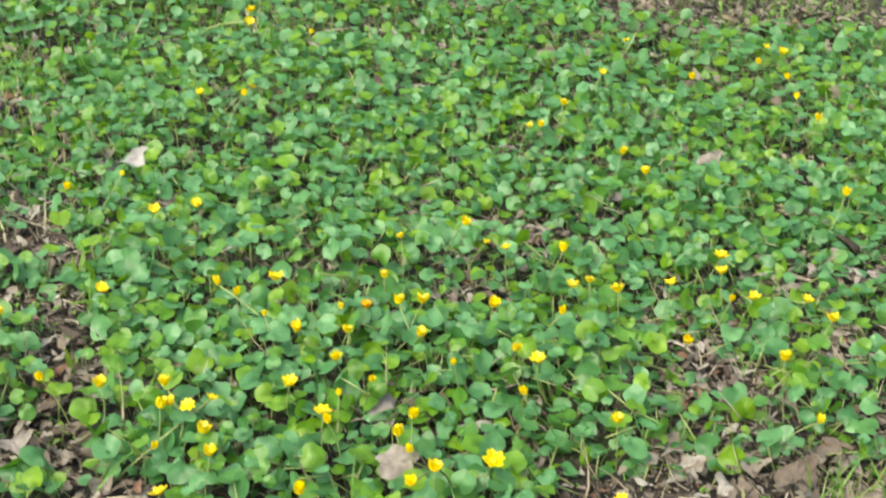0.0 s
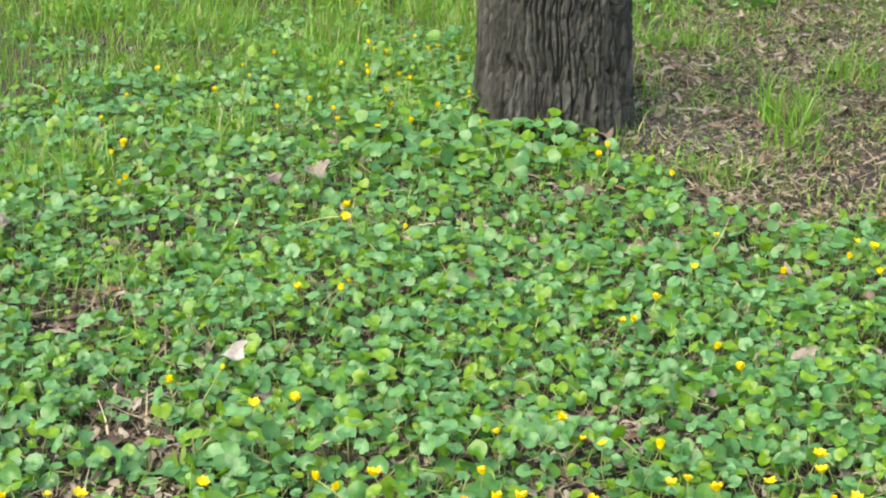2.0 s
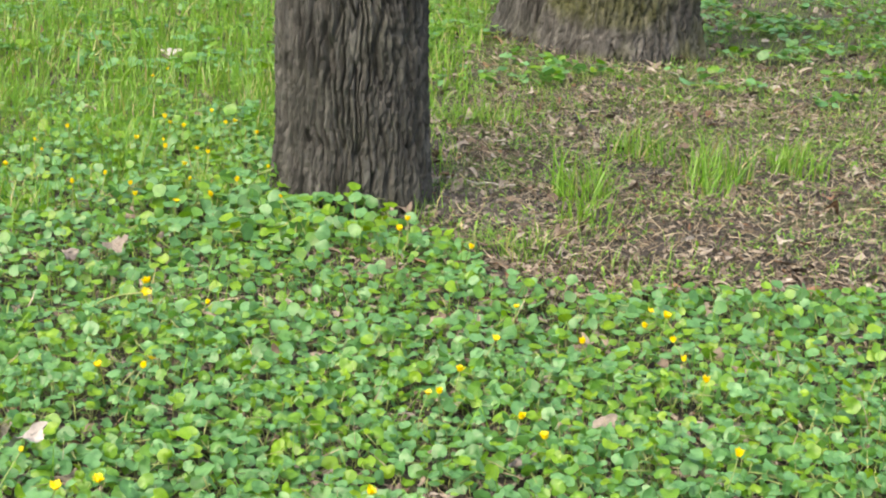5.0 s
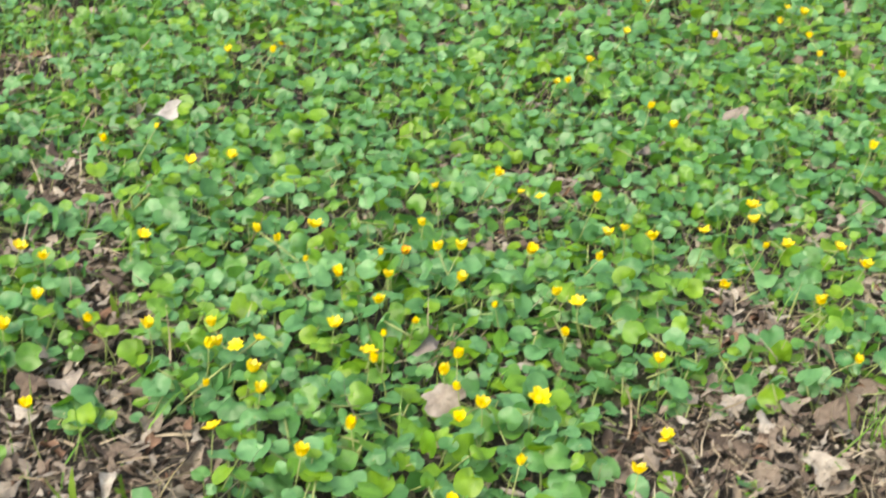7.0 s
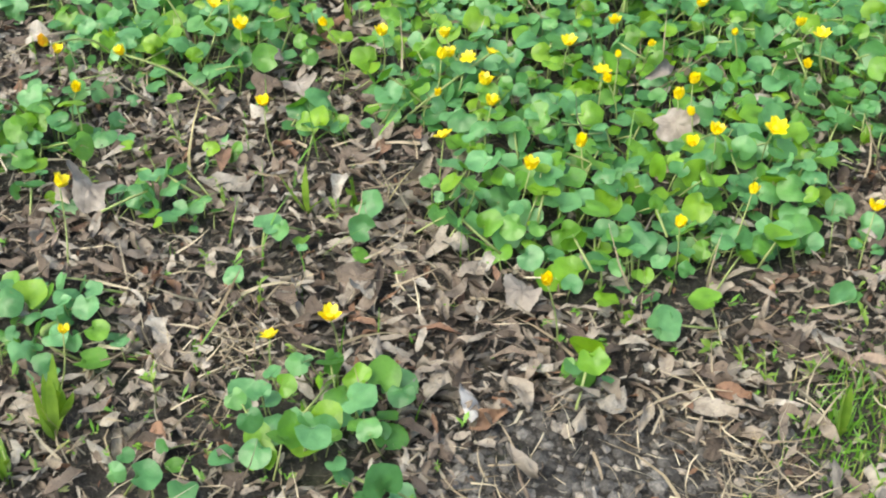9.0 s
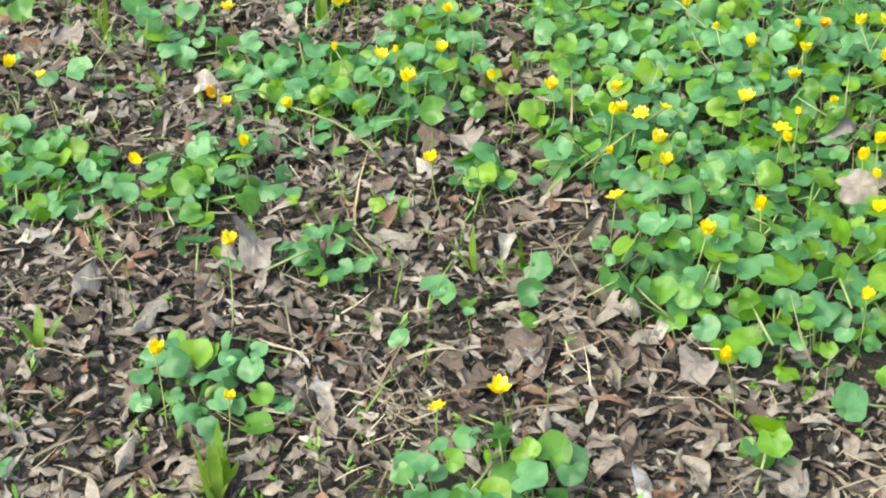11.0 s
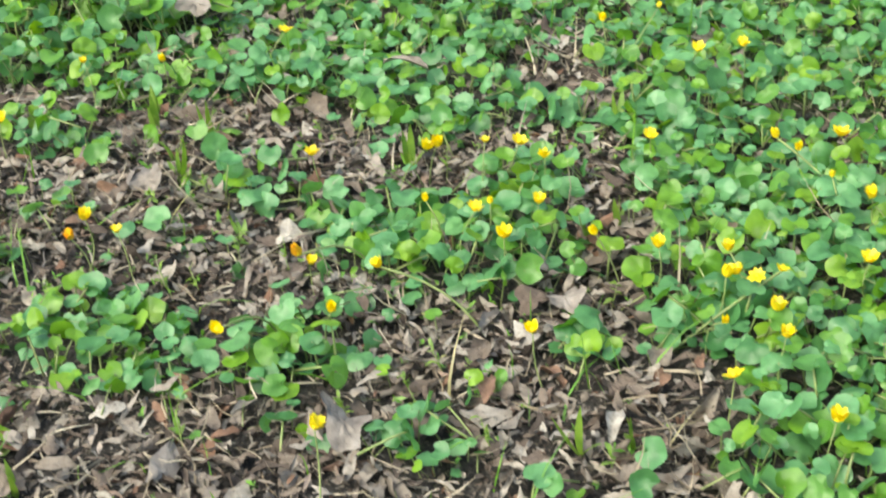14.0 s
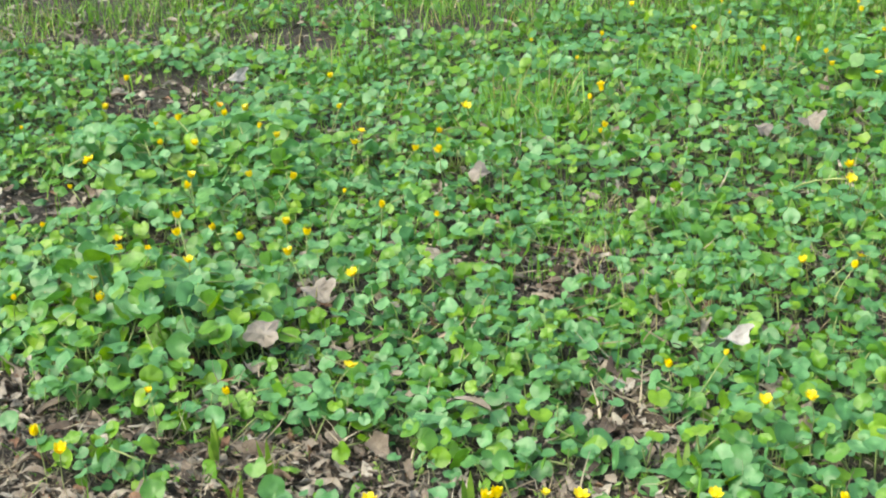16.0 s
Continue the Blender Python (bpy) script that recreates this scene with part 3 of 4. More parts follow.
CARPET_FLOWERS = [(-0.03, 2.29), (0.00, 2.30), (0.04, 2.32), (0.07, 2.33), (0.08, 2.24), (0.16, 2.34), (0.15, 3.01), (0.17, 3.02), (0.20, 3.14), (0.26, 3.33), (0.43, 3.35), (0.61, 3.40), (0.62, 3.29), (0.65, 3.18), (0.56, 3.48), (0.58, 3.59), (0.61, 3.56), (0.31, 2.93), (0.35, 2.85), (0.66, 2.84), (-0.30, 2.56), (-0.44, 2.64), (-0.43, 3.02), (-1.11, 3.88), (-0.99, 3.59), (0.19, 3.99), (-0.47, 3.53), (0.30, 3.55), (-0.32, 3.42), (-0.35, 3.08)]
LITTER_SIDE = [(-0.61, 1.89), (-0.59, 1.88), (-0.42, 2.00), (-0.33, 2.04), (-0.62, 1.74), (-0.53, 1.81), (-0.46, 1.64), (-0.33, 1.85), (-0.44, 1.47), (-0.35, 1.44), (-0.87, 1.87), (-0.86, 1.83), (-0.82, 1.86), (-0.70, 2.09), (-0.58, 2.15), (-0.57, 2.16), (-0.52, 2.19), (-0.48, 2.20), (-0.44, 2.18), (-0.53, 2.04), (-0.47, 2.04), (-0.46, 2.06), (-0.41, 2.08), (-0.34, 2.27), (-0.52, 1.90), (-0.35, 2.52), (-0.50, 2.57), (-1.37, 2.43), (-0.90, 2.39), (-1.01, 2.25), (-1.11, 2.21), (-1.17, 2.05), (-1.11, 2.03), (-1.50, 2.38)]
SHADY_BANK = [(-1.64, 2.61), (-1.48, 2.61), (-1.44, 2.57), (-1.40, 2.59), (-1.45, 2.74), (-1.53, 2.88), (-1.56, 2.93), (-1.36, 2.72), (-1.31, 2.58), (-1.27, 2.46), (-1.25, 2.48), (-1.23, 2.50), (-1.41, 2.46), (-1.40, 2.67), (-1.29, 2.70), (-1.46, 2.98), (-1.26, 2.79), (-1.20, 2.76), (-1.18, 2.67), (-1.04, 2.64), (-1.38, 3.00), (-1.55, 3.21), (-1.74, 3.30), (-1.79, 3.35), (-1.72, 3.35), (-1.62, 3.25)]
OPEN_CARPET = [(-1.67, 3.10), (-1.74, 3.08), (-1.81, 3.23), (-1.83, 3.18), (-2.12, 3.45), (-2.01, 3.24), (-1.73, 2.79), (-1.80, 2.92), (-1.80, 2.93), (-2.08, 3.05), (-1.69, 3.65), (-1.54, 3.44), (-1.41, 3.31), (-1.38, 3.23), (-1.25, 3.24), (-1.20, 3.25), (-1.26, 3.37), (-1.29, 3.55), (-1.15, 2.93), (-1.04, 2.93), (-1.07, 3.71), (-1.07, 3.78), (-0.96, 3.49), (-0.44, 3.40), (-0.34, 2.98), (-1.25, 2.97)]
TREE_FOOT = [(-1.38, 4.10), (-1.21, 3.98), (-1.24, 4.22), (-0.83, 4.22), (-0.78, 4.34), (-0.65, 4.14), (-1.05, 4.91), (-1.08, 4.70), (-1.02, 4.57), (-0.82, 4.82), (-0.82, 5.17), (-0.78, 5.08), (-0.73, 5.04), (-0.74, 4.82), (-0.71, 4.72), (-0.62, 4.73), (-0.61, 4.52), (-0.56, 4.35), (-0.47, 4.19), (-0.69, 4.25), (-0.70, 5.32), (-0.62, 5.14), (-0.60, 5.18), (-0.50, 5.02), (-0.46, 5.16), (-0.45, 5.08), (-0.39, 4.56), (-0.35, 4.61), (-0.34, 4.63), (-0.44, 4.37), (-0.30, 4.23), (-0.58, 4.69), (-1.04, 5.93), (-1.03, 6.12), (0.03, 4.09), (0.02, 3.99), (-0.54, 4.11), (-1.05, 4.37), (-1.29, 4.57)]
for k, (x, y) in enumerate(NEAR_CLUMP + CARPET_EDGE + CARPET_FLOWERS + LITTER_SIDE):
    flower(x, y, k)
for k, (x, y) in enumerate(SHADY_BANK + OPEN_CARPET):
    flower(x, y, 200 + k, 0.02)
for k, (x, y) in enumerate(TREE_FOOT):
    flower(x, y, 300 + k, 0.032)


# ---- leaf litter ----
def dead_leaf(seed, rows=6, cols=4):
    """A curled dry leaf of length 2 lying along x."""
    r = np.random.default_rng(seed + 100)
    roll, arch, skew = r.uniform(-1.6, 2.4), r.uniform(-0.5, 0.7), r.uniform(-0.6, 0.6)
    breadth, ragged = r.uniform(0.22, 0.75), r.uniform(0.12, 0.45)
    v, t = [], []
    for i in range(rows + 1):
        s = i / rows
        half = breadth * (math.sin(math.pi * (0.06 + 0.88 * s)) ** 0.7) * (1 + ragged * r.normal())
        for j in range(cols + 1):
            q = (j / cols * 2 - 1) * (1 + 0.12 * r.normal())
            a = roll * q
            across = half * (math.sin(a) / roll if abs(roll) > 0.1 else q)
            lift = half * ((1 - math.cos(a)) / roll if abs(roll) > 0.1 else 0)
            v.append((2 * s - 1, across + skew * (s - 0.5) ** 2, lift + arch * (1 - (2 * s - 1) ** 2) * 0.5 + 0.10 * r.normal()))
    for i in range(rows):
        for j in range(cols):
            a = i * (cols + 1) + j
            t += [(a, a + 1, a + cols + 2), (a, a + cols + 2, a + cols + 1)]
    v = np.array(v)
    v[:, 2] -= v[:, 2].min()
    return v, np.array(t), np.zeros(len(t), int)


def broad_leaf(seed):
    """A large lobed dry leaf, a little cupped."""
    r = np.random.default_rng(seed + 500)
    n = 28
    th = np.arange(n) / n * 2 * math.pi
    rim = 0.8 + 0.10 * np.cos(5 * th + r.uniform(0, 6)) + 0.08 * np.cos(3 * th + r.uniform(0, 6)) + 0.05 * np.cos(7 * th + r.uniform(0, 6)) + 0.035 * r.normal(size=n)
    v = [(0, 0, 0)]
    for f in (0.35, 0.7, 1.0):
        v += list(zip(rim * f * np.cos(th), 0.8 * rim * f * np.sin(th), 0.34 * f * f * np.sin(2 * th + seed) + 0.30 * f * f * np.cos(th + seed) + 0.05 * r.normal(size=n)))
    t = [(0, 1 + i, 1 + (i + 1) % n) for i in range(n)]
    for k in range(2):
        for i in range(n):
            a, b = 1 + k * n + i, 1 + k * n + (i + 1) % n
            t += [(a, a + n, b + n), (a, b + n, b)]
    v = np.array(v)
    v[:, 2] -= v[:, 2].min()
    return v, np.array(t), np.zeros(len(t), int)


litter_shapes = [dead_leaf(s, 5, 3) for s in range(14)] + [broad_leaf(s) for s in range(3)]
litter_small = [dead_leaf(s + 40, 3, 2) for s in range(14)]
litter_bits = [dead_leaf(s + 70, 2, 2) for s in range(14)]


def litter_cover(x, y):
    green = celandine_cover(x, y)
    dense = np.where(green > 0.4, np.where(y > 2.8, 0.38, 0.3), 0.97)
    grassy = (x < -0.45) & (y > 4.6) & (y < 8.6)
    dense = np.where(grassy, 0.3, dense)
    soil = np.maximum(0.95 * blob(x, y, 0.14, 1.475, 0.17, 0.11), 0.75 * blob(x, y, 0.2, 4.72, 0.22, 0.25))
    soil = np.maximum(soil, 0.7 * blob(x, y, 0.33, 1.64, 0.1, 0.1))
    right = (x > 0.1) & (y > 4.4)
    dense = np.where(right, 0.6 + 0.4 * (perlin(x * 3, y * 3, 27) > -0.1), dense)
    dense = np.where(y > 8.8, 0.35, dense)
    return dense * (1 - soil) * np.clip(1.0 + 0.5 * perlin(x * 6, y * 6, 28), 0.3, 1)


px, py = jittered(-3.2, 1.8, 1.1, 4.2, 0.0155)
qx, qy = jittered(-5.5, 3.6, 4.2, 12.0, 0.042)
px, py = np.concatenate([px, qx]), np.concatenate([py, qy])
keep = rng.random(len(px)) < litter_cover(px, py) * np.where(py > 4.2, 0.8, 1) * np.where((py < 4.2) & ((px < -1.6) | (px > 1.2) | (py < 1.25)), 0.55, 1)
px, py = px[keep], py[keep]
n = len(px)
lsize = rng.gamma(4.0, 0.0026, n).clip(0.004, 0.026) * np.where(py > 4.2, 1.5, 1.0)
lturn = spun(rng.uniform(-math.pi, math.pi, n), np.abs(rng.normal(0, 0.6, n)), rng.uniform(-math.pi, math.pi, n), lsize)
lspot = np.stack([px, py, ground_height(px, py) + rng.uniform(0.0, 0.016, n)], -1)
lpick = rng.integers(0, 17, n)
lpick[(lpick > 13) & (rng.random(n) < 0.7)] -= 8
single = np.zeros(n, bool)
chosen = np.nonzero((py < 2.3) & (px > -1.0) & (px < 0.6) & (celandine_cover(px, py) < 0.3) & (lsize > 0.0125))[0][:270]
single[chosen] = True
detailed = ~single & (py < 2.3) & (px > -1.15) & (px < 0.75) & (celandine_cover(px, py) < 0.4)
plain = ~single & ~detailed
for sel, shapes, which in ((detailed, litter_shapes, lpick), (plain, litter_small, lpick % 14)):
    me = many("leaf_litter", shapes, which[sel], lturn[sel], lspot[sel], [dead_brown_many])
    tagged(new("leaf_litter", me), "dry curled brown and grey leaves covering soil", "leaf litter", kind="stuff")
litter_meshes = [tri_mesh("dead_leaf", v, t, [dead_brown], w) for v, t, w in litter_shapes]
for i in chosen:
    ob = tagged(new("dead_leaf", litter_meshes[lpick[i]]), "large lobed dry brown leaf on the litter" if lpick[i] > 13 else "curled dry brown leaf lying on the litter", "dead leaf", group="loose dead leaves")
    m = Matrix(lturn[i].tolist()).to_4x4()
    m.translation = Vector(lspot[i]) + Vector((0, 0, 0.003))
    ob.matrix_world = m

# long curled strips on top
def strip(seed):
    """A narrow rolled scrap of leaf of length 2 along x."""
    v, t, w = dead_leaf(seed, 4, 2)
    v = v * (1.0, 0.55, 0.8)
    return v, t, w


litter_strips = [strip(s + 200) for s in range(14)] + [broad_leaf(s + 30) for s in range(1)]
tx, ty = jittered(-1.7, 1.1, 1.15, 2.75, 0.0165)
keep = (rng.random(len(tx)) < 0.85 * litter_cover(tx, ty)) & (celandine_cover(tx, ty) < 0.55)
tx, ty = tx[keep], ty[keep]
n = len(tx)
me = many("leaf_litter", litter_strips, rng.integers(0, 15, n), spun(rng.uniform(-3.1, 3.1, n), np.abs(rng.normal(0, 0.35, n)), rng.uniform(-3, 3, n), rng.gamma(4.0, 0.0026, n).clip(0.005, 0.022)),
          np.stack([tx, ty, ground_height(tx, ty) + rng.uniform(0.004, 0.02, n)], -1), [dead_brown_many])
tagged(new("leaf_litter", me), "curled strips of tan and grey dead leaves", "leaf litter", kind="stuff")


# crumbly soil
def clod(seed):
    bm = bmesh.new()
    bmesh.ops.create_icosphere(bm, subdivisions=1, radius=1.0)
    v = np.array([q.co * (1 + 0.45 * noise.noise(q.co * 1.7 + Vector((seed * 3.1, 0, 0)))) for q in bm.verts])
    t = np.array([[q.index for q in f.verts] for f in bm.faces])
    bm.free()
    return v * (1, 1, 0.7), t, np.zeros(len(t), int)


clods = [clod(k) for k in range(6)]
kx, ky = jittered(-0.15, 0.6, 1.25, 1.75, 0.0062)
k2x, k2y = jittered(-0.1, 0.6, 4.4, 5.1, 0.011)
keep, keep2 = rng.random(len(kx)) < 0.7 * blob(kx, ky, 0.15, 1.47, 0.26, 0.17), rng.random(len(k2x)) < 0.6 * blob(k2x, k2y, 0.2, 4.72, 0.3, 0.3)
kx, ky = np.concatenate([kx[keep], k2x[keep2]]), np.concatenate([ky[keep], k2y[keep2]])
n = len(kx)
me = many("soil_crumbs", clods, rng.integers(0, 6, n), spun(rng.uniform(-3, 3, n), rng.uniform(0, 0.6, n), rng.uniform(-3, 3, n), rng.gamma(2.4, 0.0017, n).clip(0.0012, 0.009) * np.where(ky > 3, 1.6, 1)), np.stack([kx, ky, ground_height(kx, ky)], -1), [soil_crumb], False)
tagged(new("soil_crumbs", me), "loose dark crumbs of bare soil", "soil", kind="stuff")

# crumbs of broken leaves between
cx, cy = jittered(-1.6, 1.2, 1.15, 3.2, 0.0125)
keep = rng.random(len(cx)) < 0.95 * litter_cover(cx, cy) + 0.07
cx, cy = cx[keep], cy[keep]
n = len(cx)
me = many("leaf_crumbs", litter_bits, rng.integers(0, 14, n), spun(rng.uniform(-3, 3, n), np.abs(rng.normal(0, 0.5, n)), rng.uniform(-3, 3, n), rng.uniform(0.003, 0.0085, n)),
          np.stack([cx, cy, ground_height(cx, cy) + rng.uniform(0, 0.008, n)], -1), [dead_brown_many], False)
tagged(new("leaf_crumbs", me), "small broken bits of brown dead leaves", "leaf litter", kind="stuff")
cx, cy = jittered(0.05, 2.0, 3.9, 7.0, 0.022)
keep = rng.random(len(cx)) < 0.9 * litter_cover(cx, cy)
cx, cy = cx[keep], cy[keep]
n = len(cx)
me = many("leaf_crumbs", litter_bits, rng.integers(0, 14, n), spun(rng.uniform(-3, 3, n), np.abs(rng.normal(0, 0.5, n)), rng.uniform(-3, 3, n), rng.uniform(0.006, 0.015, n)),
          np.stack([cx, cy, ground_height(cx, cy) + rng.uniform(0, 0.010, n)], -1), [dead_brown_many], False)
tagged(new("leaf_crumbs", me), "broken grey-brown dead leaves on trodden soil", "leaf litter", kind="stuff")

# thinner litter and grass all around
ox, oy = jittered(-8.0, 7.0, -4.0, 13.0, 0.085)
away = np.hypot((ox + 0.7) / 1.1, oy - 4.0)
outer = ((ox < -3.15) | (ox > 1.75) | (oy < 1.15)) & ((oy < 4.2) | (ox > 3.5) | (ox < -5.4))
keep = outer & (rng.random(len(ox)) < np.clip((9.5 - away) / 5, 0, 1) * np.clip(0.8 + 0.8 * perlin(ox * 1.3, oy * 1.3, 43), 0.1, 1))
ox, oy = ox[keep], oy[keep]
n = len(ox)
me = many("outer_litter", litter_small, rng.integers(0, 14, n), spun(rng.uniform(-3, 3, n), np.abs(rng.normal(0, 0.4, n)), rng.uniform(-3, 3, n), rng.uniform(0.015, 0.035, n)),
          np.stack([ox, oy, ground_height(ox, oy) + rng.uniform(0, 0.012, n)], -1), [dead_brown_many])
tagged(new("outer_litter", me), "thin scatter of dry brown leaves on soil", "leaf litter", kind="stuff")

# leaves that stand out
for x, y, z, size, yaw, rx, kind, mat, label in (
        (-0.447, 2.685, 0.062, 0.036, 25, 4, 14, dead_pale, "bleached white dry leaf resting on celandine leaves"),
        (0.095, 2.006, 0.042, 0.031, -10, 45, 14, dead_tan, "large tan lobed dry leaf standing among celandine"),
        (-0.341, 1.979, 0.018, 0.026, 20, 20, 15, dead_tan, "grey-tan lobed dry leaf on bare litter"),
        (-0.393, 2.019, 0.018, 0.020, 120, 20, 16, dead_tan, "small crumpled tan leaf on the litter"),
        (-0.468, 1.70, 0.02, 0.034, 150, 14, 14, dead_tan, "broad grey dry leaf lying flat on litter"),
        (-0.904, 2.05, 0.015, 0.030, 8, 58, 15, dead_tan, "pale dry leaf standing upright in the litter"),
        (-0.604, 1.601, 0.018, 0.030, 100, 30, 2, dead_tan, "long pale curled leaf on the litter"),
        (-0.003, 1.683, 0.014, 0.024, 160, 12, 15, dead_tan, "broad grey leaf at the edge of the clump"),
        (0.455, 3.03, 0.035, 0.025, 30, 35, 14, dead_tan, "tan dry leaf caught between celandine leaves"),
        (0.31, 2.84, 0.04, 0.036, 60, 40, 1, dead_tan, "long tan dry leaf leaning in celandine"),
        (-1.067, 2.44, 0.07, 0.031, 10, 62, 16, dead_tan, "brown dry leaf standing upright among celandine"),
        (-1.108, 2.64, 0.04, 0.034, 40, 40, 15, dead_tan, "pale brown crumpled leaf beside celandine"),
        (-0.722, 2.40, 0.055, 0.032, 5, 15, 4, dead_tan, "long brown leaf lying over celandine leaves"),
        (-1.11, 3.235, 0.045, 0.032, 130, 25, 15, dead_tan, "pale lobed dry leaf in the celandine"),
        (-1.985, 3.68, 0.045, 0.040, 60, 30, 14, dead_pale, "large white dry leaf in short grass"),
        (-0.619, 3.82, 0.06, 0.040, 20, 30, 15, dead_tan, "grey-brown crumpled leaf on celandine leaves"),
        (-0.715, 3.73, 0.05, 0.036, 80, 40, 16, dead_tan, "grey folded dry leaf on celandine leaves"),
        (-1.224, 7.015, 0.03, 0.045, 10, 12, 3, dead_pale, "large white dry leaf in the grass"),
        (-2.015, 7.31, 0.03, 0.05, 10, 15, 4, dead_pale, "white dry leaf in far grass"),
        (0.049, 1.468, 0.018, 0.024, 140, 25, 6, dead_tan, "pale torn leaf strip on dark soil"),
        (-0.011, 1.527, 0.018, 0.024, 120, 25, 2, dead_pale, "pale crumpled leaf on dark soil"),
        (0.531, 2.078, 0.018, 0.030, 40, 25, 14, dead_brown, "reddish brown lobed leaf on the litter"),
        (0.050, 2.124, 0.04, 0.022, 60, 50, 5, dead_tan, "narrow tan leaf standing in celandine")):
    v, t, w = litter_shapes[kind]
    ob = tagged(new("dead_leaf", tri_mesh("dead_leaf", v, t, [mat], w)), label, "dead leaf")
    ob.matrix_world = pose(x, y, z + float(ground_height(x, y)), rx, 0, yaw) @ Matrix.Diagonal((size, size * (0.5 if mat is dead_pale and kind > 13 else 1), size, 1))


# ---- twigs and straw ----
def twig(x, y, z, length, thick, yaw, label, mat, seed):
    s = np.linspace(-0.5, 0.5, 9)
    v, t = tube(np.stack([s * length, 0.06 * length * perlin(s * 3, seed + 0.5), 0.03 * length * perlin(s * 4, seed + 7.5) + 0 * s], -1), thick * (1 - 0.5 * (s + 0.5)), 6)
    ob = tagged(new("twig", tri_mesh("twig", v, t, [mat])), label, "twig", group="fallen twigs")
    ob.matrix_world = pose(x, y, z + float(ground_height(x, y)), 0, 0, yaw)


twig(-0.98, 3.02, 0.02, 0.30, 0.003, 6, "thin dark twig lying on bare soil", twig_brown, 1)
twig(0.22, 4.97, 0.012, 0.15, 0.006, 4, "short pale bleached stick on dark soil", dead_pale, 2)
twig(0.45, 2.03, 0.008, 0.20, 0.004, 25, "dark thin twig on the leaf litter", twig_brown, 3)
twig(0.30, 1.71, 0.010, 0.17, 0.006, -20, "brown stick beside the celandine clump", twig_brown, 4)
r = random.Random(5)
for k in range(60):
    twig(r.uniform(-1.1, 0.5), r.uniform(1.25, 2.3), 0.009, r.uniform(0.05, 0.16), r.uniform(0.0012, 0.0035), r.uniform(0, 180), "thin dry twig on the leaf litter", twig_brown if r.random() < 0.7 else dead_tan, 10 + k)


def blade(seed, curl, wide=0.024):
    """A grass blade of height 1."""
    v, t = [], []
    for k in range(4):
        s = k / 3
        half = wide * (1 - s) ** 0.7 + 0.002
        x, z = curl * s * s, s * (1 - 0.3 * curl * s)
        v += [(x, -half, z), (x, half, z)]
    for k in range(3):
        a = 2 * k
        t += [(a, a + 1, a + 3), (a, a + 3, a + 2)]
    return np.array(v), np.array(t), np.zeros(6, int)


blades = [blade(k, c) for k, c in enumerate((0.05, 0.2, 0.4, 0.7, 1.0))]
sx, sy = rng.uniform(-1.6, 2.0, 10000), rng.uniform(1.2, 6.8, 10000)
keep = rng.random(10000) < 0.35 + 0.5 * (perlin(sx * 4, sy * 4, 41) > 0.1)
sx, sy = sx[keep], sy[keep]
n = len(sx)
me = many("straw", blades, rng.integers(2, 5, n), spun(rng.uniform(-3, 3, n), rng.uniform(1.1, 1.5, n), rng.uniform(-3, 3, n), rng.uniform(0.03, 0.08, n) * np.where(sy > 3.9, 0.6, 1.0)), np.stack([sx, sy, ground_height(sx, sy) + 0.012], -1), [straw])
tagged(new("straw", me), "thin pale dry grass straws on the ground", "straw", kind="stuff")

# straw on the trodden ground beside the trees
fx, fy = rng.uniform(0.1, 2.2, 6000), rng.uniform(4.1, 8.0, 6000)
keep = np.hypot(fx - 0.8, fy - 8.4) > 0.5
fx, fy = fx[keep], fy[keep]
n = len(fx)
me = many("straw", blades, rng.integers(1, 5, n), spun(rng.uniform(-3, 3, n), rng.uniform(1.0, 1.5, n), rng.uniform(-3, 3, n), rng.uniform(0.02, 0.07, n)), np.stack([fx, fy, ground_height(fx, fy) + 0.012], -1), [straw])
tagged(new("straw", me), "pale dead grass on trodden ground", "straw", kind="stuff")

# fine fibres among the litter, and two matted dry tufts
fx, fy = rng.uniform(-1.3, 0.7, 9000), rng.uniform(1.2, 2.6, 9000)
keep = (rng.random(9000) < np.clip(0.5 + perlin(fx * 6, fy * 6, 47), 0.1, 1)) & (celandine_cover(fx, fy) < 0.5)
fx, fy = fx[keep], fy[keep]
for mx, my, mr, count in ((-0.241, 1.538, 0.018, 60), (0.235, 1.52, 0.03, 90), (0.32, 1.45, 0.03, 50)):
    fx, fy = np.concatenate([fx, rng.normal(mx, mr, count)]), np.concatenate([fy, rng.normal(my, mr, count)])
n = len(fx)
me = many("straw", blades, rng.integers(1, 5, n), spun(rng.uniform(-3, 3, n), rng.uniform(0.9, 1.55, n), rng.uniform(-3, 3, n), rng.uniform(0.012, 0.05, n)), np.stack([fx, fy, ground_height(fx, fy) + rng.uniform(0.008, 0.024, n)], -1), [straw])
tagged(new("straw", me), "fine pale dry fibres and matted dead grass", "straw", kind="stuff")

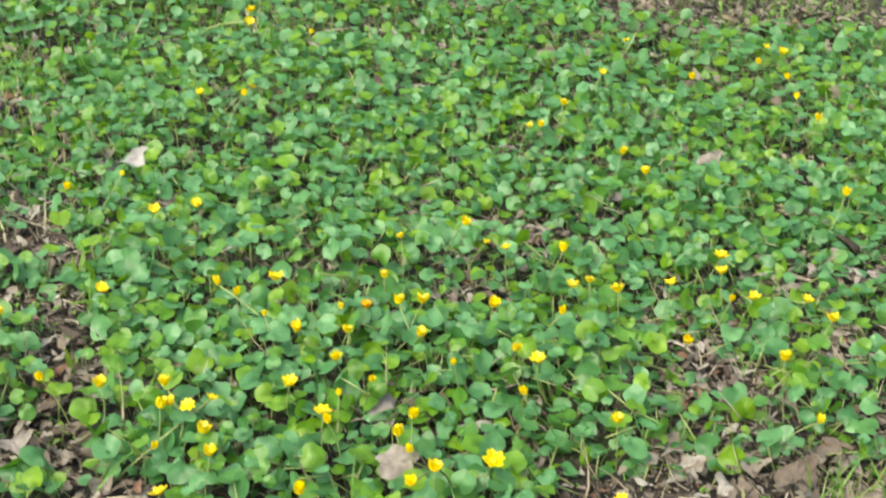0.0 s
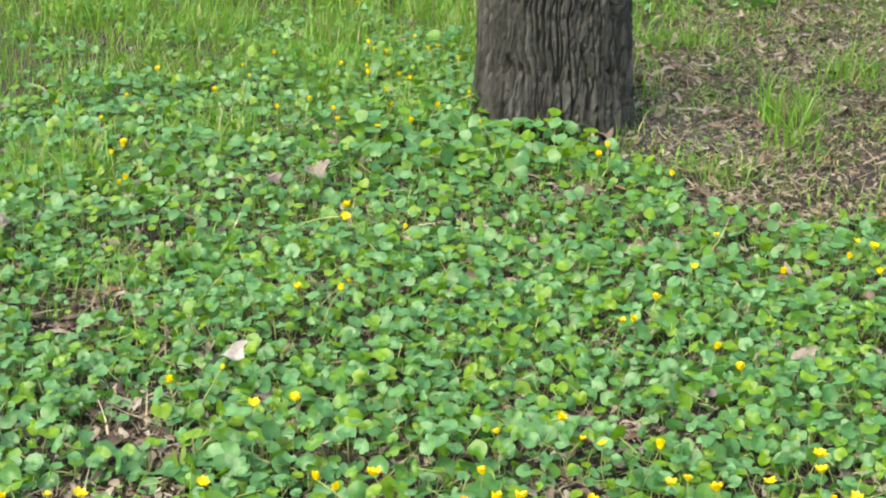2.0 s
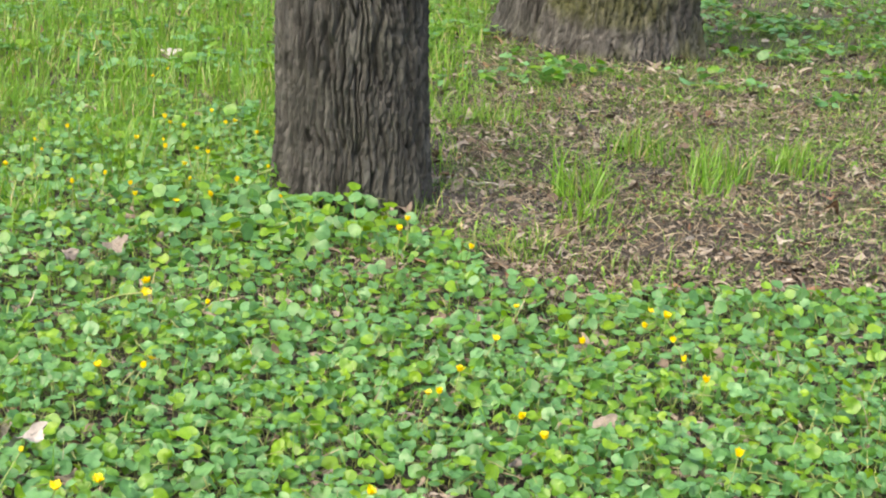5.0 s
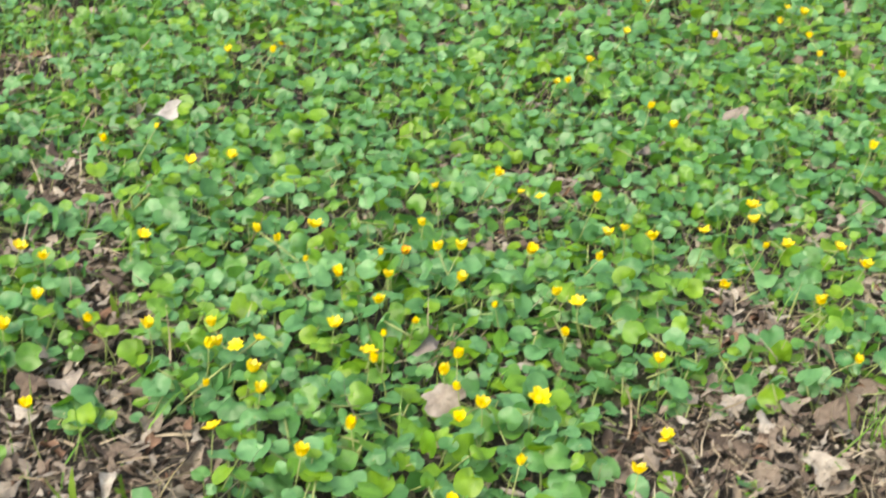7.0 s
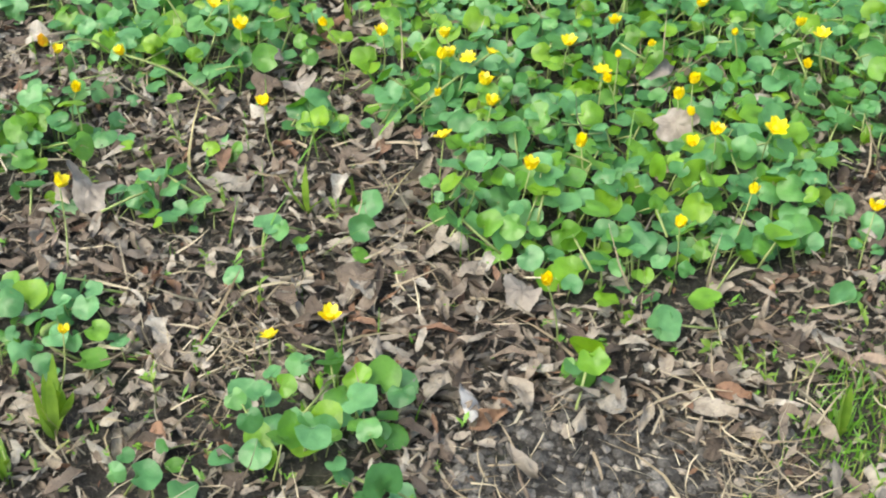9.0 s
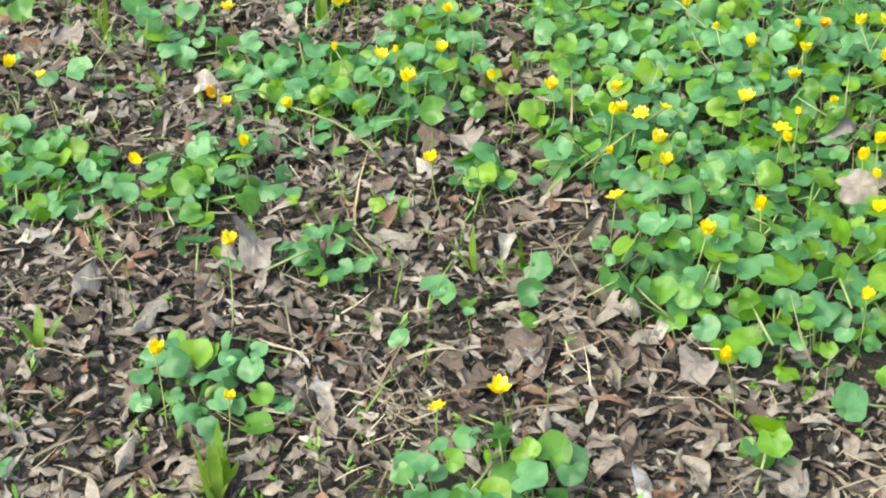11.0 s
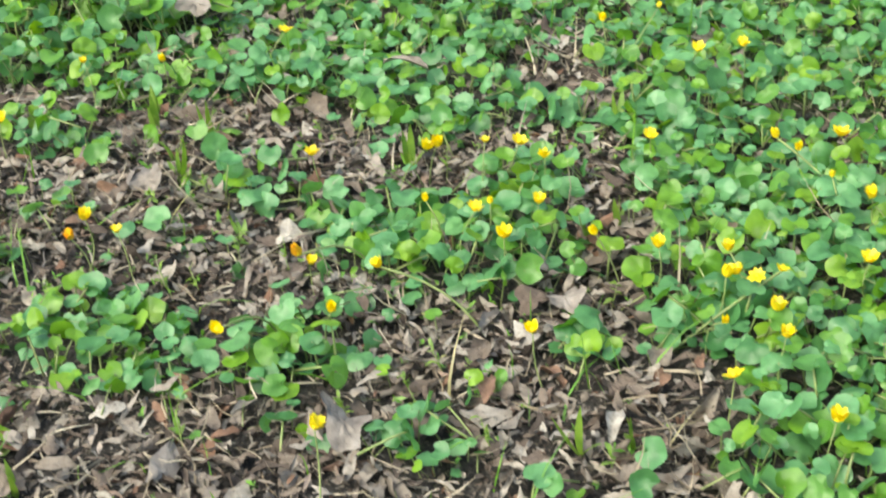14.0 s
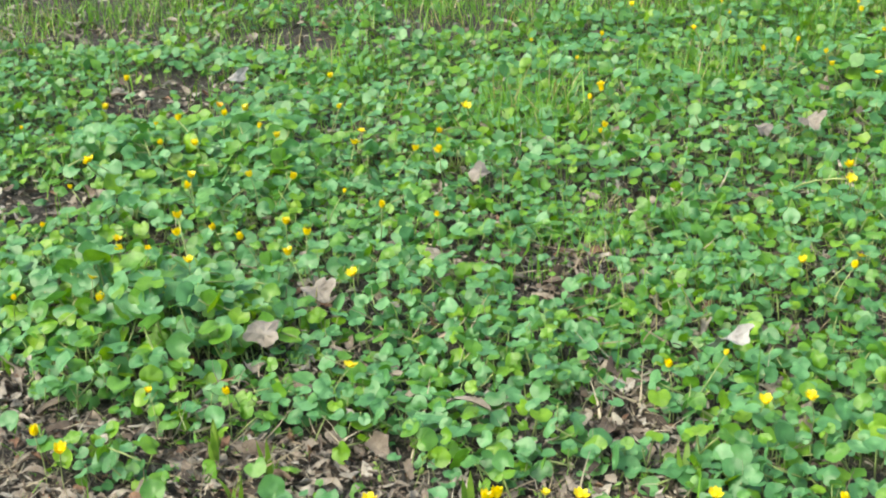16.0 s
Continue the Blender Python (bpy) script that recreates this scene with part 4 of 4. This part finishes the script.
# ---- grass ----
CARPET_TUFTS = [(0.49, 4.9, 0.1, 0.22), (0.71, 5.62, 0.13, 0.16), (0.94, 5.31, 0.12, 0.2), (1.23, 5.52, 0.12, 0.18), (0.15, 6.04, 0.18, 0.12), (0.32, 4.19, 0.09, 0.12), (-0.94, 5.11, 0.16, 0.14), (-0.78, 6.35, 0.3, 0.13), (-0.47, 5.52, 0.18, 0.14), (-0.89, 3.26, 0.1, 0.08), (-0.59, 3.03, 0.07, 0.09), (-0.71, 2.96, 0.06, 0.08), (0.34, 3.19, 0.08, 0.07), (0.6, 2.09, 0.06, 0.1), (0.24, 4.29, 0.08, 0.09), (-1.24, 3.76, 0.2, 0.13), (-0.45, 3.53, 0.12, 0.09), (-1.01, 4.29, 0.15, 0.12), (0.5, 2.98, 0.1, 0.08), (-0.722, 2.15, 0.13, 0.035), (-0.575, 1.43, 0.06, 0.04), (-0.215, 1.556, 0.05, 0.035)]
LAWN_TUFTS = [(-0.232, 1.6, 0.05, 0.035), (-0.36, 1.66, 0.04, 0.04), (-1.0, 1.95, 0.08, 0.04), (-0.5, 2.3, 0.08, 0.05), (0.48, 4.62, 0.07, 0.2), (0.887, 5.09, 0.08, 0.18), (-1.24, 3.81, 0.12, 0.15), (-0.86, 4.79, 0.08, 0.16), (-1.82, 4.01, 0.14, 0.12), (-0.84, 3.18, 0.06, 0.1), (-0.9, 2.95, 0.07, 0.08), (-0.59, 3.0, 0.06, 0.1), (-0.61, 3.03, 0.06, 0.08), (-0.55, 3.38, 0.08, 0.07), (0.01, 3.75, 0.08, 0.08), (0.47, 2.92, 0.05, 0.09), (0.56, 2.99, 0.04, 0.09), (-0.8, 3.1, 0.09, 0.09), (-0.24, 3.74, 0.08, 0.06), (0.82, 2.84, 0.07, 0.07), (0.5, 2.85, 0.06, 0.08), (-0.65, 5.96, 0.12, 0.16), (-1.06, 5.56, 0.12, 0.16), (-1.51, 5.74, 0.16, 0.15), (-2.02, 5.78, 0.2, 0.17), (-0.72, 3.25, 0.06, 0.12)]
TUFTS = CARPET_TUFTS + LAWN_TUFTS


def grass_cover(x, y):
    lawn = 0.8 * np.clip((y - 4.55 + 0.5 * (x + 1.3)) / 0.7, 0, 1) * (x < -0.35 + 0.05 * y) * np.clip(0.62 + 1.0 * perlin(x * 2.6, y * 2.2, 51), 0.15, 0.95)
    lawn = np.maximum(lawn, 0.75 * (x < -1.1) * np.clip((y - 4.35 - 0.65 * (x + 1.65)) / 0.4, 0, 1) * np.clip(0.58 + 1.0 * perlin(x * 3.0, y * 2.6, 54), 0.12, 0.95))
    right = 0.42 * np.clip((y - 4.3) / 1.0, 0, 1) * (x > 0) * np.clip(0.4 + 1.6 * perlin(x * 3.3, y * 3.3, 52), 0.05, 1)
    amid = (0.06 + 0.2 * np.clip((y - 2.6) / 1.2, 0, 1)) * np.clip(0.45 + 2.2 * perlin(x * 4, y * 4, 53), 0.04, 1) * (y > 1.25) * ~((x > -0.05) & (x < 0.3) & (y < 1.6))
    moss = 0.8 * blob(x, y, 0.33, 1.64, 0.09, 0.10)
    cover = np.maximum.reduce([lawn, right, amid, moss])
    for tx, ty, tr, th in TUFTS:
        cover = np.maximum(cover, (0.75 if th > 0.06 else 0.4) * blob(x, y, tx, ty, tr, tr))
    return cover * np.clip((11.5 - y) / 2.5, 0.15, 1)


ax, ay = jittered(-5.5, 2.6, 1.3, 6.2, 0.0125)
bx, by = jittered(-5.5, 4.0, 6.2, 12.0, 0.0205)
gx_, gy_ = np.concatenate([ax, bx]), np.concatenate([ay, by])
keep = rng.random(len(gx_)) < grass_cover(gx_, gy_) * np.where(gy_ > 6.2, 0.95, 0.7)
gx_, gy_ = gx_[keep], gy_[keep]
n = len(gx_)
tall = np.where(gy_ > 4.3, rng.uniform(0.035, 0.115, n), rng.uniform(0.035, 0.095, n))
tall = np.where((gx_ > 0.1) & (gy_ > 4.3), 0.5 * tall, tall)
for tx, ty, tr, th in TUFTS:
    tall = np.where(np.hypot(gx_ - tx, gy_ - ty) < tr, rng.uniform(0.45, 1.0, n) * th, tall)
tall = np.where((gx_ > 0.2) & (gy_ < 1.8), rng.uniform(0.012, 0.03, n), tall)
tall *= 1 + 0.25 * (gy_ > 6.2)
wide = np.where(gy_ > 6.2, 1.2, 0.8)
gturn = spun(rng.uniform(-math.pi, math.pi, n), np.abs(rng.normal(0, 0.28, n)), rng.uniform(-math.pi, math.pi, n), tall)
wide = np.where((gx_ > 0.2) & (gy_ < 1.8), 3.0, wide)
gturn[:, :, 1] *= wide[:, None]
me = many("grass", blades, rng.integers(0, 5, n), gturn, np.stack([gx_, gy_, ground_height(gx_, gy_) - 0.003], -1), [grass_green])
tagged(new("grass", me), "thin bright green spring grass", "grass", kind="stuff")

mx, my = jittered(0.2, 0.62, 1.42, 1.8, 0.0062)
keep = rng.random(len(mx)) < blob(mx, my, 0.40, 1.62, 0.16, 0.15) * np.clip(0.7 + perlin(mx * 14, my * 14, 46), 0.1, 1)
mx, my = mx[keep], my[keep]
n = len(mx)
mturn = spun(rng.uniform(-3, 3, n), np.abs(rng.normal(0, 0.5, n)), rng.uniform(-3, 3, n), rng.uniform(0.012, 0.03, n))
mturn[:, :, 1] *= 2.2
me = many("short_grass", blades, rng.integers(0, 5, n), mturn, np.stack([mx, my, ground_height(mx, my) - 0.001], -1), [grass_green])
tagged(new("short_grass", me), "fine short mossy grass cushion on bare soil", "grass", kind="stuff")

ox, oy = jittered(-8.0, 7.0, -4.0, 13.0, 0.06)
keep = ((ox < -3.2) | (ox > 1.9) | (oy < 1.2)) & (rng.random(len(ox)) < np.clip(0.1 + 1.2 * perlin(ox * 0.9, oy * 0.9, 44), 0, 0.9))
ox, oy = ox[keep], oy[keep]
n = len(ox)
oturn = spun(rng.uniform(-3, 3, n), np.abs(rng.normal(0, 0.3, n)), rng.uniform(-3, 3, n), rng.uniform(0.05, 0.11, n))
oturn[:, :, 1] *= 1.8
me = many("outer_grass", blades, rng.integers(0, 5, n), oturn, np.stack([ox, oy, ground_height(ox, oy) - 0.003], -1), [grass_green])
tagged(new("outer_grass", me), "loose patches of green spring grass", "grass", kind="stuff")

# low herbs beyond the trees
hx, hy = jittered(-4.5, 4.0, 5.6, 12.0, 0.075)
keep = (rng.random(len(hx)) < 0.5 * np.clip(0.3 + 1.8 * perlin(hx * 1.7, hy * 1.7, 61), 0, 1)) & (np.hypot(hx - 0.7, hy - 8.2) > 0.62) & ((hx < -0.1) | (hy > 6.6))
hx, hy = hx[keep], hy[keep]
hx, hy = np.repeat(hx, 4) + rng.normal(0, 0.03, 4 * len(hx)), np.repeat(hy, 4) + rng.normal(0, 0.03, 4 * len(hy))
n = len(hx)
me = many("low_herbs", leaf_shapes_far, rng.integers(0, 9, n), spun(rng.uniform(-3, 3, n), np.abs(rng.normal(0, 0.4, n)), rng.uniform(-3, 3, n), rng.uniform(0.014, 0.034, n)), np.stack([hx, hy, ground_height(hx, hy) + rng.uniform(0.03, 0.07, n)], -1), [leaf_green_many, stalk_green])
tagged(new("low_herbs", me), "low broad-leaved green herbs in the grass", "plant", kind="stuff")


# ---- seedlings in the litter ----
def lance(long, wide, droop):
    """A narrow pointed leaf of length 1 growing out along x."""
    v, t = [], []
    for k in range(6):
        s = k / 5
        half = wide * math.sin(math.pi * (0.06 + 0.94 * s)) ** 0.8 + 0.004
        x, z = s, 0.55 * s - droop * s * s
        v += [(x, -half, z + 0.25 * half), (x, 0, z), (x, half, z + 0.25 * half)]
    for k in range(5):
        for j in range(2):
            a = 3 * k + j
            t += [(a, a + 1, a + 4), (a, a + 4, a + 3)]
    return tri_mesh("leaf", np.array(v), np.array(t), [seedling_green])


whorl_leaf = [lance(1, 0.15, d) for d in (0.2, 0.5, 0.8)]
shoot_leaf = [lance(1, 0.11, d) for d in (-0.5, -0.2, 0.2)]
sv, st = tube([(0, 0, -0.1), (0.03, 0.02, 0.5), (0, 0, 1)], (0.035, 0.03, 0.022), 5)
seed_stem = tri_mesh("stem", sv, st, [stalk_green])


def seedling(x, y, k, shoot):
    r = random.Random(900 + k)
    root = tagged(new("seedling"), "upright shoot of narrow green leaves in litter" if shoot else "small pale green whorled weed seedling in litter", "plant", group="weed seedlings")
    root.location = (x, y, float(ground_height(x, y)) + 0.004)
    h = r.uniform(0.025, 0.05)
    if shoot:
        for j in range(r.randint(3, 5)):
            p = part("leaf", shoot_leaf[r.randrange(3)], root)
            L = r.uniform(0.025, 0.05)
            p.matrix_local = pose(0, 0, 0.0, 0, -r.uniform(20, 55), r.uniform(0, 360)) @ Matrix.Diagonal((L, L, L, 1))
        return
    lean = pose(0, 0, 0, r.gauss(0, 16), r.gauss(0, 16))
    stem = part("stem", seed_stem, root)
    stem.matrix_local = lean @ Matrix.Diagonal((0.022, 0.022, h, 1))
    for j in range(r.randint(5, 10)):
        up = r.uniform(0.25, 1.0)
        p = part("leaf", whorl_leaf[r.randrange(3)], root)
        L = r.uniform(0.006, 0.014) * (1.25 - 0.4 * up)
        p.matrix_local = lean @ pose(0, 0, h * up, 0, -r.uniform(-10, 55), r.uniform(0, 360)) @ Matrix.Diagonal((L, L * r.uniform(0.8, 1.5), L, 1))


r = random.Random(77)
made = 0
while made < 110:
    x, y = r.uniform(-1.05, 0.6), r.uniform(1.3, 2.45)
    if celandine_cover(np.array([x]), np.array([y]))[0] < 0.3 and not (0.02 < x < 0.22 and y < 1.58):
        seedling(x, y, made, r.random() < 0.22)
        made += 1

# tiny weeds scattered through the litter and under the far grass
weed_shapes = []
for droop in (0.1, 0.4, 0.7):
    v, t = [], []
    for j in range(5):
        a = j * 2.4 + 0.7 * math.sin(7 * droop + 3 * j)
        ca, sa = math.cos(a), math.sin(a)
        base = len(v)
        long = 0.6 + 0.4 * math.cos(5 * droop + 2 * j)
        for along, half in ((0.0, 0.03), (0.55 * long, 0.2 * long), (long, 0.02)):
            z = (0.5 + 0.5 * (j % 2)) * along - droop * along * along + 0.3 + 0.12 * j
            v += [(along * ca + half * sa, along * sa - half * ca, z), (along * ca - half * sa, along * sa + half * ca, z)]
        t += [(base, base + 1, base + 3), (base, base + 3, base + 2), (base + 2, base + 3, base + 5), (base + 2, base + 5, base + 4)]
    weed_shapes.append((np.array(v), np.array(t), np.zeros(len(t), int)))
wx, wy = jittered(-1.6, 2.4, 1.2, 7.5, 0.026)
keep = (rng.random(len(wx)) < 0.8 * np.clip(0.3 + 1.6 * perlin(wx * 4.5, wy * 4.5, 71), 0.05, 1) * np.where(wy > 3.9, 1.3, 1.1)) & ~((wx > 0.0) & (wx < 0.23) & (wy < 1.58)) & (np.hypot(wx + 0.155, wy - 4.73) > 0.26)
wx, wy = wx[keep], wy[keep]
n = len(wx)
me = many("tiny_weeds", weed_shapes, rng.integers(0, 3, n), spun(rng.uniform(-3, 3, n), np.abs(rng.normal(0, 0.35, n)), rng.uniform(-3, 3, n), rng.uniform(0.005, 0.0125, n) * np.where(wy > 3.9, 1.7, 1.0)), np.stack([wx, wy, ground_height(wx, wy) + 0.012], -1), [grass_green])
tagged(new("tiny_weeds", me), "tiny pale green weed sprouts between dead leaves", "plant", kind="stuff")
